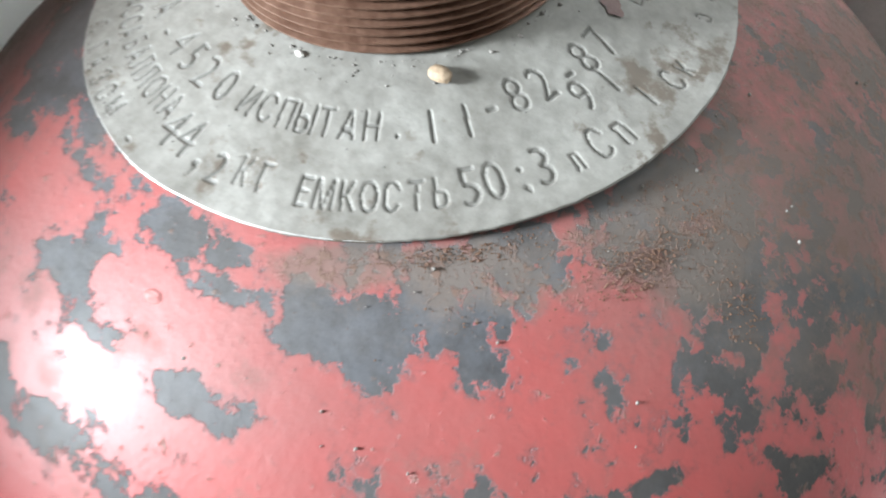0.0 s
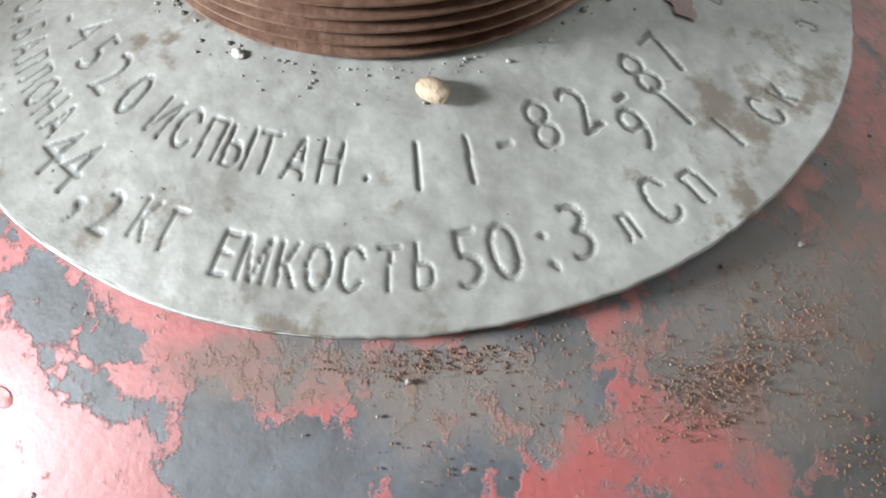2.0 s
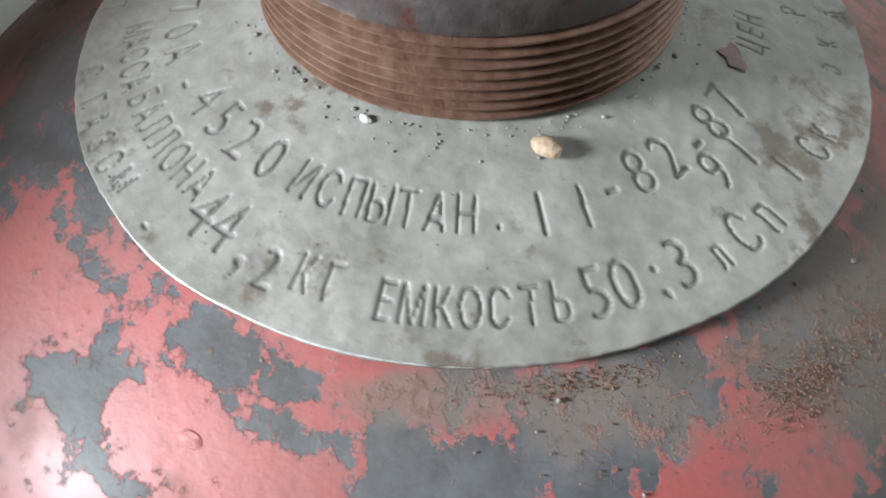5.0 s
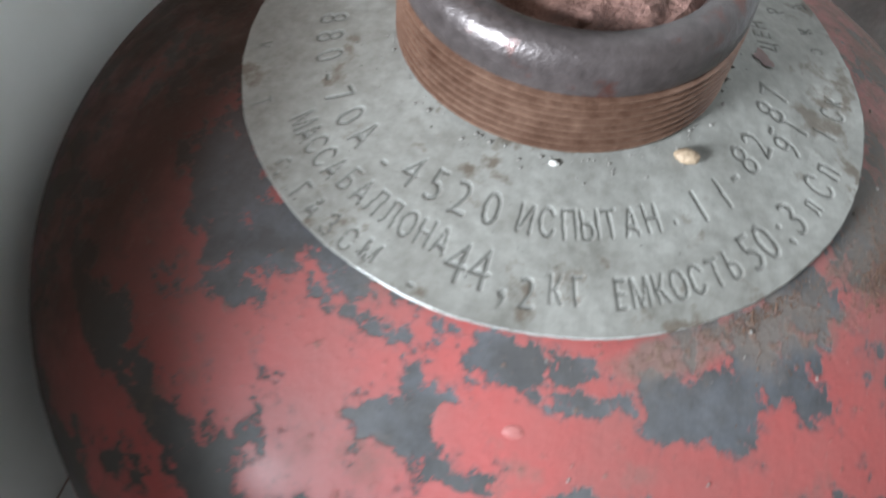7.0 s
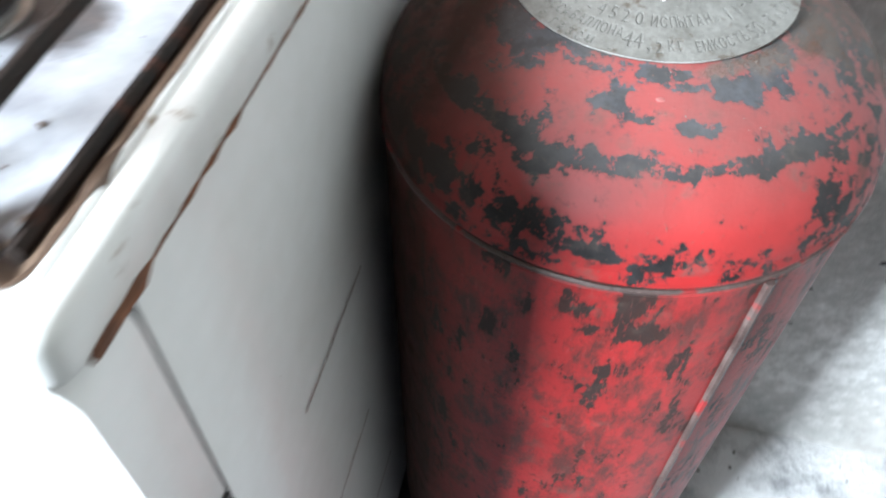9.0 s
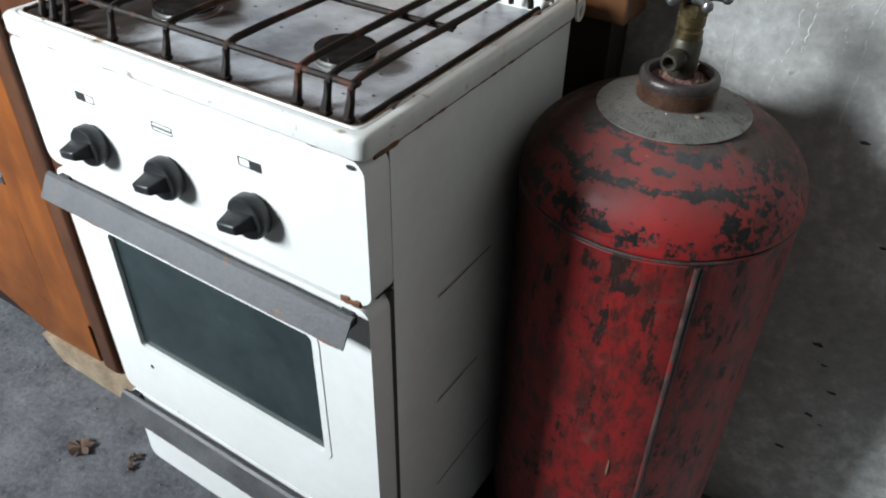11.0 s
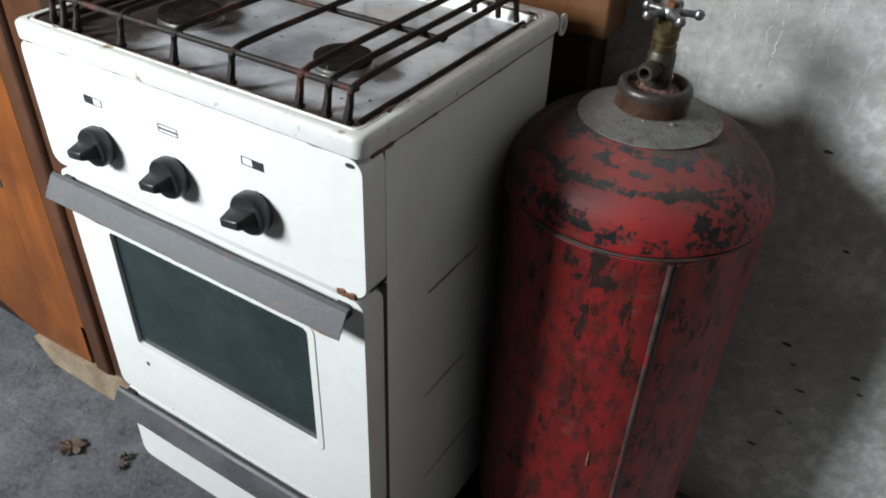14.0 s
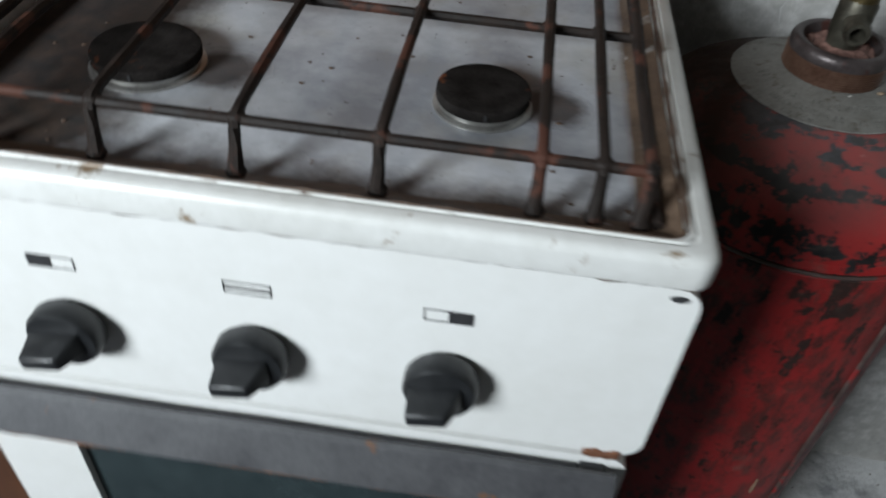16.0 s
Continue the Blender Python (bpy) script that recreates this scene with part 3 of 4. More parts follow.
def gas_cylinder():
    thing = empty("gas_cylinder", AX, AY, 0, "tall red steel gas cylinder, paint flaked to grey primer", "gas cylinder")
    prof = [(0.0, 0.052), (0.06, 0.056), (0.11, 0.07), (0.138, 0.09), (0.149, 0.112), (R, 0.14)]
    z = 0.14
    while z < 0.668:
        prof.append((R, z))
        z += 0.006
    # joggled weld ring below the shoulder
    prof += [(R, 0.674), (R + 0.0006, 0.6785), (R - 0.0012, 0.681), (R - 0.0016, 0.684), (R + 0.0012, 0.6865), (R + 0.0016, 0.690), (R, DOME_Z)]
    for k in range(1, 91):
        a = radians(90 * k / 90)
        prof.append((R * math.cos(a) if k < 90 else 0.0, DOME_Z + DOME_H * math.sin(a)))

    def dents(k, a, r, zz):
        n = noise.noise(Vector((math.cos(a) * 2.2, math.sin(a) * 2.2, zz * 9)))
        return r + 0.0006 * n, zz + (0.0004 * n if zz > 0.7 else 0)
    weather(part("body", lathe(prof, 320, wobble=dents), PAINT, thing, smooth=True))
    # upright weld seam: a bead beside a shallow dark strip drawn as its shadow
    pts = [(math.cos(SEAM) * (R + 0.0008), math.sin(SEAM) * (R + 0.0008), 0.15 + 0.527 * k / 60) for k in range(61)]
    part("weld_seam", tube(pts, [0.0030 + 0.0007 * noise.noise(Vector((0, 0, k * 0.9))) for k in range(61)], 8), SEAMSTEEL, thing, "upright weld bead", smooth=True)
    side = SEAM + 0.036
    pts = [(math.cos(side) * (R - 0.0024), math.sin(side) * (R - 0.0024), 0.15 + 0.525 * k / 40) for k in range(41)]
    part("seam_shadow", tube(pts, 0.0030, 8), SEAMSHADOW, thing, "dark strip drawn as the weld bead's shadow", smooth=True)
    ring = [(math.cos(a) * (R + 0.0002), math.sin(a) * (R + 0.0002), 0.6825 + 0.0004 * noise.noise(Vector((a * 9, 0, 0))))
            for a in [2 * math.pi * k / 160 for k in range(161)]]
    part("weld_ring", tube(ring, 0.0019, 6), SEAMSTEEL, thing, "weld bead round the shoulder", smooth=True)
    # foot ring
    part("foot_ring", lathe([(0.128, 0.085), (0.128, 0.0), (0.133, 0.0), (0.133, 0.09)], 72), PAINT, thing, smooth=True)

    collar_plate(thing)
    # threaded neck ring
    prof = [(0.0385, 0.776)]
    for k in range(9):
        zt = 0.7805 + k * 0.0021
        prof += [(0.0386, zt), (0.0407, zt + 0.0008), (0.0407, zt + 0.0012), (0.0386, zt + 0.0020)]
    part("threaded_neck", lathe(prof + [(0.036, 0.8005)], 96), THREAD, thing, "rusty threaded neck ring", smooth=True)
    lip = [(0.0385, 0.7985), (0.0400, 0.7995), (0.0404, 0.802), (0.0402, 0.8055), (0.0392, 0.8082), (0.0372, 0.8100), (0.0345, 0.8106), (0.0318, 0.8094), (0.0302, 0.806), (0.0298, 0.795)]
    part("neck_lip", lathe(lip, 96), LIP, thing, "worn brown steel lip", smooth=True)

    def lumps(k, a, r, zz):
        n = noise.fractal(Vector((math.cos(a) * r * 130, math.sin(a) * r * 130, k)), 1.0, 2.0, 4)
        return r, zz + 0.0028 * n
    seal = [(0.0302, 0.796)] + [(0.0302 - 0.0016 * k, 0.801 + 0.00045 * k) for k in range(14)] + [(0.0, 0.809)]
    part("sealant", lathe(seal, 64, wobble=lumps), SEALANT, thing, "crumbling rust-red sealant", smooth=True)

    # an ochre streak and a pale chip in the paint
    a = math.atan2(0.191 - AY, 0.200 - AX)
    part("paint_drip", tube([(math.cos(a) * (R + 0.0006), math.sin(a) * (R + 0.0006), 0.350 + 0.004 * k) for k in range(8)], [0.0006, 0.0012, 0.0016, 0.0014, 0.0012, 0.0010, 0.0008, 0.0005], 6), STONE, thing, "ochre streak")
    px, py = 0.163 - AX, 0.229 - AY
    r = math.hypot(px, py)
    tilt = Vector((px, py, R * R / DOME_H / DOME_H * (dome(r) - DOME_Z))).to_track_quat("Z", "Y").to_matrix().to_4x4()
    m = Matrix.Translation((px, py, dome(r) + 0.0002)) @ tilt
    part("paint_chip", lathe([(0.0, 0.0003), (0.0013, 0.0003), (0.0018, -0.0002)], 12, m=m @ Matrix.Diagonal((1.5, 0.9, 1, 1))), PINKCHIP, thing, "pale chip in the paint", smooth=True)
    valve(thing)
    return thing


def valve(thing):
    v = part("valve", lathe([(0.0, 0.803), (0.013, 0.803), (0.0135, 0.812), (0.0148, 0.818), (0.015, 0.842), (0.0125, 0.848), (0.0, 0.848)], 32), OLDBRASS, thing,
             "dark brass valve body", smooth=True)
    # outlet towards the room
    way = Vector((0.147 - AX, 0.293 - AY, 0)).normalized()
    m = Matrix.Translation((0, 0, 0.829)) @ way.to_track_quat("Z", "Y").to_matrix().to_4x4()
    prof = [(0.009, 0.006), (0.009, 0.016)]
    for k in range(6):
        prof += [(0.0095, 0.0165 + k * 0.0024), (0.0103, 0.0174 + k * 0.0024), (0.0095, 0.0186 + k * 0.0024)]
    prof += [(0.0096, 0.0318), (0.0088, 0.0335), (0.0058, 0.0335), (0.0048, 0.031), (0.0046, 0.012), (0.0, 0.012)]
    part("outlet", lathe(prof, 32, m=m), OLDBRASS, v, "threaded brass outlet", smooth=True)
    # bonnet with a hexagon and a ring
    part("bonnet", lathe([(0.0135, 0.845), (0.0135, 0.853), (0.0122, 0.8545), (0.0122, 0.857), (0.0136, 0.8585), (0.0136, 0.866), (0.0122, 0.8675), (0.0122, 0.8695)], 32), BRASS, v, smooth=True)
    part("hex_nut", soften(lathe([(0.0, 0.869), (0.0142, 0.869), (0.0142, 0.8805), (0.0, 0.8805)], 6), 0.0006), BRASS, v, "tarnished brass hexagon nut")
    part("spindle", lathe([(0.0, 0.876), (0.0052, 0.876), (0.0052, 0.893), (0.0, 0.893)], 16), OLDBRASS, v, smooth=True)
    # handwheel: a hub, five arms and five knobs
    wheel = part("handwheel", lathe([(0.0, 0.8805), (0.009, 0.8805), (0.0105, 0.884), (0.0105, 0.889), (0.008, 0.892), (0.0, 0.892)], 32), CHROME, v, "worn chrome handwheel", smooth=True)
    part("cap_nut", soften(lathe([(0.0, 0.889), (0.0072, 0.889), (0.0072, 0.8955), (0.0055, 0.897), (0.0, 0.897)], 6), 0.0006), RUST, wheel, "rusty cap nut")
    spokes = bmesh.new()
    for k in range(5):
        a = radians(20 + 72 * k)
        c, s = math.cos(a), math.sin(a)
        tube([(c * 0.006, s * 0.006, 0.886), (c * 0.018, s * 0.018, 0.8865), (c * 0.0265, s * 0.0265, 0.886)], [0.0048, 0.0036, 0.0038], 10, spokes)
        lathe([(0.0, -0.0058), (0.0032, -0.0048), (0.0054, -0.002), (0.0056, 0.001), (0.0040, 0.0042), (0.0, 0.0058)], 12, spokes, Matrix.Translation((c * 0.0285, s * 0.0285, 0.886)))
    part("spokes", spokes, CHROME, wheel, smooth=True)


def grains(name, places, small, large, flat, material, parent=None):
    """Many small angular crumbs in one mesh; places: degrees round the axis, radius, height."""
    verts, faces = [], []
    for d, r, z in places:
        a, size, turn, n = radians(d), small + (large - small) * random.random() ** 3, random.uniform(0, 3), len(verts)
        x, y = math.sin(a) * r, -math.cos(a) * r
        for k in range(4):
            q = size * random.uniform(0.7, 1.4)
            verts.append((x + q * math.cos(turn + k * 1.57), y + q * math.sin(turn + k * 1.57), z + size * flat * random.uniform(-0.2, 0.3)))
        verts += [(x, y, z + size * flat), (x, y, z - size * flat)]
        for k in range(4):
            j = (k + 1) % 4
            faces += [(n + k, n + j, n + 4), (n + j, n + k, n + 5)]
    me = bpy.data.meshes.new(name)
    me.from_pydata(verts, [], faces)
    me.materials.append(material)
    ob = new(name, me)
    ob.parent = parent
    return ob


def collar_plate(thing):
    """The zinc plate with its text stamped into it: characters, first and last angle, radius of the middle, height."""
    lines = [
        ("880-70А", -82.0, -40.5, 0.0566, 0.0074),
        ("-", -31.5, -31.5, 0.0566, 0.0066),
        ("4520", -25.3, -4.9, 0.0551, 0.0080),
        ("ИСПЫТАН", 3.1, 31.3, 0.0556, 0.0066),
        (".", 36.4, 36.4, 0.0552, 0.006),
        ("11", 43.9, 50.7, 0.0562, 0.0075),
        ("-82-87", 56.5, 89.0, 0.0537, 0.0084),
        ("91", 75.2, 81.8, 0.0602, 0.0080),
        ("МАССА", -52.5, -38.3, 0.0664, 0.0060),
        ("БАЛЛОНА", -34.0, -11.4, 0.0655, 0.0062),
        ("44", -7.4, -3.2, 0.0680, 0.0094),
        (",2", 1.6, 5.4, 0.0708, 0.0070),
        ("КГ", 10.4, 14.1, 0.0695, 0.0064),
        ("ЕМКОСТЬ", 21.4, 43.2, 0.0703, 0.0064),
        ("50;3", 48.3, 60.4, 0.0696, 0.0088),
        ("л", 65.7, 65.7, 0.0712, 0.0058),
        ("Сп", 70.8, 75.7, 0.0706, 0.0076),
        ("1", 85.0, 85.0, 0.0684, 0.0062),
        ("Ск", 91.0, 95.2, 0.0704, 0.0064),
        ("С", -45.5, -45.5, 0.0757, 0.0056),
        ("ГАЗОМ", -38.5, -21.5, 0.0752, 0.0058),
        ("-", -12.6, -12.6, 0.0752, 0.0060),
        ("рк", 110.0, 116.0, 0.0705, 0.0056),
        ("д", 124.0, 124.0, 0.0745, 0.0056),
        ("Р", 123.0, 123.0, 0.0655, 0.0056),
        ("ЦЕН", 107.5, 116.0, 0.0545, 0.0056),
        ("КТ", -76.0, -61.0, 0.0745, 0.0052),
    ]
    na, nr, r0, r1 = 1400, 150, 0.0385, 0.0790
    stamp = np.zeros((nr, na))
    glyphs = {}
    for text, a0, a1, radius, size in lines:
        for k, ch in enumerate(text):
            if ch not in glyphs:
                cu = bpy.data.curves.new("glyph", "FONT")
                cu.body, cu.size, cu.align_x, cu.resolution_u, cu.offset = ch, 1.0, "CENTER", 3, -0.018
                tmp = bpy.data.objects.new("glyph", cu)
                scene.collection.objects.link(tmp)
                me = bpy.data.meshes.new_from_object(tmp.evaluated_get(bpy.context.evaluated_depsgraph_get()))
                me.calc_loop_triangles()
                glyphs[ch] = ([tuple(q.co) for q in me.vertices], [tuple(f.vertices) for f in me.loop_triangles])
                bpy.data.objects.remove(tmp)
                bpy.data.curves.remove(cu)
                bpy.data.meshes.remove(me)
            verts, tris = glyphs[ch]
            a = radians(a0 + (a1 - a0) * k / max(1, len(text) - 1) + random.uniform(-0.25, 0.25))
            tilt = random.uniform(-0.07, 0.07)
            h = size / 0.72
            polar = []
            for x, y, _ in verts:
                if ch == ",":
                    x, y = x * 1.9 - 0.05, y * 2.0 + 0.12
                x, y = x * h * (0.60 if ch.isalpha() else 0.78), (y - 0.36) * h
                x, y = x * math.cos(tilt) - y * math.sin(tilt), x * math.sin(tilt) + y * math.cos(tilt)
                px = math.sin(a) * radius + math.cos(a) * x - math.sin(a) * y
                py = -math.cos(a) * radius + math.sin(a) * x + math.cos(a) * y
                polar.append((math.atan2(px, -py) * na / (2 * math.pi), (math.hypot(px, py) - r0) / (r1 - r0) * (nr - 1)))
            for tri in tris:
                (ax, ay), (bx, by), (cx, cy) = (polar[q] for q in tri)
                det = (bx - ax) * (cy - ay) - (cx - ax) * (by - ay)
                if abs(det) < 1e-9:
                    continue
                gx, gy = np.meshgrid(np.arange(math.floor(min(ax, bx, cx)), math.ceil(max(ax, bx, cx)) + 1),
                                     np.arange(max(0, math.floor(min(ay, by, cy))), min(nr - 1, math.ceil(max(ay, by, cy))) + 1))
                u = ((gx - ax) * (cy - ay) - (cx - ax) * (gy - ay)) / det
                w = ((bx - ax) * (gy - ay) - (gx - ax) * (by - ay)) / det
                inside = (u >= -0.02) & (w >= -0.02) & (u + w <= 1.02)
                stamp[gy[inside], gx[inside] % na] = 1.0
    stamp[-5:] = 0
    near = stamp
    for _ in range(2):
        near = (near + np.roll(near, 1, 1) + np.roll(near, -1, 1) + np.roll(near, 1, 0) + np.roll(near, -1, 0)) / 5
    soft = np.maximum(near, stamp * 0.75)
    verts, faces, slot = [], [], []
    for j in range(nr + 3):
        r = (r0 + (r1 - r0) * j / (nr - 1)) if j < nr else (0.0791, 0.0785, r0)[j - nr]
        for i in range(na):
            a = 2 * math.pi * i / na
            c, s = math.sin(a), -math.cos(a)
            e = noise.noise(Vector((c * 4, s * 4, 3.1)))
            f = noise.noise(Vector((c * r * 260, s * r * 260, 7.7)))
            g = noise.noise(Vector((c * 40, s * 40, 1.7)))
            outer = min(1.0, max(0.0, (r - 0.066) / 0.013))
            rr = r + outer * (0.0006 * e + 0.00018 * g * outer ** 6)
            z = plate_z(r) + (0.0005 * e + 0.0013 * max(0.0, math.sin(a - 0.35))) * outer + 0.00016 * f
            z -= 0.00048 * soft[j, i] if j < nr else (0.0006, 0.0015, 0.0015)[j - nr]
            verts.append((c * rr, s * rr, z))
    for j in range(nr + 2):
        for i in range(na):
            k = (i + 1) % na
            faces.append((j * na + i, j * na + k, (j + 1) * na + k, (j + 1) * na + i))
            slot.append(1 if j < nr - 1 and soft[j, i] + soft[j, k] + soft[j + 1, k] + soft[j + 1, i] > 1.45 else 0)
    me = bpy.data.meshes.new("collar_plate")
    me.from_pydata(verts, [], faces)
    me.materials.append(ZINC)
    me.materials.append(STAMP)
    me.polygons.foreach_set("material_index", slot)
    me.polygons.foreach_set("use_smooth", [True] * len(faces))
    ob = new("collar_plate", me)
    ob.parent = thing
    # the rim rubbed bright on one side, and small nicks
    rim = []
    for k in range(61):
        a = radians(-22 + 0.95 * k)
        lift = 0.0005 * noise.noise(Vector((math.sin(a) * 4, -math.cos(a) * 4, 3.1)))
        rr = 0.0790 + 1.2 * lift
        rim.append((math.sin(a) * rr, -math.cos(a) * rr, plate_z(0.079) + lift - 0.0001))
    part("worn_edge", tube(rim, [0.00008 + 0.00016 * max(0.0, math.sin(math.pi * k / 60)) * (0.7 + 0.6 * noise.noise(Vector((k * 0.6, 4, 1)))) for k in range(61)], 6), BAREEDGE, ob,
         "rim rubbed to bright bare metal", smooth=True)
    tagged(grains("nicks", [(d, r, plate_z(r) + 0.0001) for d, r in ((random.uniform(-70, 125), random.uniform(0.044, 0.078)) for _ in range(150))], 0.00008, 0.00034, 0.35, STAMP, ob),
           "dark nicks and specks", kind="stuff")
    # a smear of red paint on the plate
    for deg, r0, s, material, name in ((101, 0.0518, 0.0034, REDSMEAR, "paint_smear"),):
        bm = bmesh.new()
        rim = []
        for k in range(28):
            b = 2 * math.pi * k / 28
            q = s * (0.8 + 0.45 * noise.noise(Vector((math.cos(b) * 1.1, math.sin(b) * 1.1, deg))))
            px = math.sin(radians(deg)) * r0 + q * math.cos(b)
            py = -math.cos(radians(deg)) * r0 + q * math.sin(b)
            hh = math.hypot(px, py)
            lift = 0.0013 * max(0.0, math.sin(math.atan2(px, -py) - 0.35)) * min(1.0, max(0.0, (hh - 0.066) / 0.013))
            rim.append(bm.verts.new((px, py, plate_z(hh) + lift + 0.0004)))
        bm.faces.new(rim)
        part(name, bm, material, ob, "smear of red paint")
    return tagged(ob, "dull grey zinc plate stamped with text")


gas_cylinder()


# ---- stove ----
SX0, SX1, SD = -0.482, 0.0, 0.395      # left side, right side, depth
TOP = 0.834


def knob(x, z):
    m = Matrix.Translation((x, 0, z)) @ Matrix.Rotation(radians(90), 4, "X")
    base = part("knob", lathe([(0.0, -0.004), (0.014, -0.004), (0.0145, 0.0025), (0.0225, 0.0032), (0.0235, 0.005), (0.0235, 0.015), (0.0215, 0.0180), (0.0, 0.0184)], 40, m=m),
                BLACKPLASTIC, None, "black plastic control knob", smooth=True)
    bm = bmesh.new()
    add_box(bm, -0.0185, 0.0165, -0.0365, -0.014, -0.0105, 0.0095)
    for q in bm.verts:
        if q.co.y < -0.03:
            q.co.z *= 0.62 if q.co.z < 0 else 0.32
            q.co.x *= 1.0 if q.co.x < 0 else 0.35
    soften(bm, 0.0018)
    bmesh.ops.transform(bm, matrix=Matrix.Translation((x, 0, z)) @ Matrix.Rotation(radians(-8), 4, "Y"), verts=bm.verts)
    part("grip", bm, BLACKPLASTIC, base, smooth=True)
    return base


def pull(name, z, parent):
    """A folded sheet-metal pull on two stub brackets."""
    line = [(-0.008, z + 0.024), (-0.012, z + 0.0265), (-0.016, z + 0.024), (-0.031, z - 0.001), (-0.0295, z - 0.002), (-0.015, z + 0.0215), (-0.0115, z + 0.0235)]
    bm = bmesh.new()
    n = 24
    rows = []
    for i in range(n + 1):
        x = -0.475 + 0.463 * i / n
        w = 0.0006 * noise.noise(Vector((x * 14, z * 5, 0)))
        rows.append([bm.verts.new((x, y + w, zz + w)) for y, zz in line])
    for a, b in zip(rows, rows[1:]):
        for i in range(len(line)):
            j = (i + 1) % len(line)
            bm.faces.new((a[i], a[j], b[j], b[i]))
    bm.faces.new(rows[0])
    bm.faces.new(rows[-1][::-1])
    h = part(name, bm, GREYMETAL, parent, "dull grey sheet-metal pull with rust spots")
    pts = [(-0.470 + 0.453 * k / 60, -0.0306, z - 0.0015) for k in range(61)]
    part("rust_edge", tube(pts, [0.0003 + 0.0015 * max(0.0, noise.noise(Vector((k * 0.37, z * 30, 2)))) for k in range(61)], 5), RUST, h, "rust along the lower edge")
    for x in (-0.462, -0.030):
        part("bracket", box(x - 0.006, x + 0.012, -0.014, 0.004, z + 0.006, z + 0.021, bevel=0.002), BLACKPLASTIC, h, "dark stub bracket")
    return h


def stove():
    thing = empty("gas_stove", SX0 / 2, SD / 2, 0, "white enamel two-burner gas stove with rust-stained edges", "gas stove")
    inv = Matrix.Translation((-SX0 / 2, -SD / 2, 0))

    def p(name, bm, material, parent=None, label="", smooth=False):
        return part(name, bm, material, parent or thing, label, smooth)

    # body: sides and back
    body = p("body", box(SX0 + 0.004, SX1 - 0.002, 0.0395, SD, 0.085, 0.812, bevel=0.003), ENAMEL, None, "white enamel side panels", True)
    # dark filler behind the door gives the gap its shade
    dark = bmesh.new()
    add_box(dark, SX0 + 0.01, SX1 - 0.010, 0.022, 0.0405, 0.09, 0.80)
    p("gap_backing", dark, DARKPRINTSHADE, body, "dark filler standing for the shaded gap behind the door")
    p("dark_base", box(SX0 + 0.03, SX1 - 0.03, 0.05, SD - 0.02, 0.0, 0.09), DARKPRINTSHADE, None, "dark recessed base")
    # black strips set in the open gap as its shade
    p("gap_shade", box(SX1 - 0.008, SX1 - 0.0030, 0.0330, 0.0410, 0.10, 0.648), DARKPRINTSHADE, body, "black strip standing for the shaded gap beside the door")
    p("gap_shade", box(SX1 - 0.008, SX1 - 0.0030, 0.0340, 0.0410, 0.652, 0.808), DARKPRINTSHADE, body, "black strip standing for the shaded gap beside the door")
    # rust runs on the side
    for z, y0, y1 in ((0.583, 0.117, 0.232), (0.413, 0.117, 0.212), (0.245, 0.120, 0.255)):
        bm = bmesh.new()
        ys = [y0 + (y1 - y0) * k / 9 for k in range(10)]
        a = [bm.verts.new((SX1 - 0.0008, y, z - 0.0010 + 0.001 * noise.noise(Vector((y * 60, z, 0))))) for y in ys]
        b = [bm.verts.new((SX1 - 0.0008, y, z + 0.0010 + 0.001 * noise.noise(Vector((y * 60, z, 5))))) for y in ys]
        for k in range(9):
            bm.faces.new((a[k], a[k + 1], b[k + 1], b[k]))
        p("rust_run", bm, RUST, body, "thin rust run")

    # control panel with knobs and marks
    outline = round_rect(SX0 - 0.002, SX1 + 0.001, 0.652, 0.811, 0.016)
    panel = p("control_panel", round_front(prism(outline, 0.0, 0.0345), 0.014), ENAMEL, None, "white enamel control panel", True)
    for x in (-0.371, -0.253, -0.134):
        k = knob(x, 0.7125)
        k.parent = panel
    for x, fill in ((-0.372, "left"), (-0.253, "bars"), (-0.134, "right")):
        bm = bmesh.new()
        w, h, t = 0.0145, 0.0048, 0.0006
        z = 0.7645
        for x0, x1, z0, z1 in ((-w, w, h - t, h), (-w, w, -h, -h + t), (-w, -w + t, -h, h), (w - t, w, -h, h)):
            add_box(bm, x + x0, x + x1, -0.0006, 0.001, z + z0, z + z1)
        if fill == "left":
            add_box(bm, x - w, x, -0.0007, 0.001, z - h, z + h)
        elif fill == "right":
            add_box(bm, x, x + w, -0.0007, 0.001, z - h, z + h)
        else:
            add_box(bm, x - w, x + w, -0.0007, 0.001, z - 0.0010, z + 0.0006)
        p("burner_mark", bm, DARKPRINTSHADE, panel, "small dark printed mark")
    p("chip", lathe([(0.0, 0.0), (0.0034, 0.0), (0.003, 0.0008), (0.0, 0.001)], 10, m=Matrix.Translation((-0.012, -0.0004, 0.8035)) @ Matrix.Rotation(radians(90), 4, "X") @ Matrix.Diagonal((1.6, 0.7, 1, 1))), DARKPRINTSHADE, panel, "dark enamel chip")

    # cooktop: rim, sunk tray
    T0, T1, F0, B0 = SX0 + 0.012, SX1 - 0.014, 0.014, 0.372
    bm = bmesh.new()

    def loop(x0, x1, y0, y1, z, r):
        return [bm.verts.new((x, y, z)) for x, y in round_rect(x0, x1, y0, y1, r, 5)]
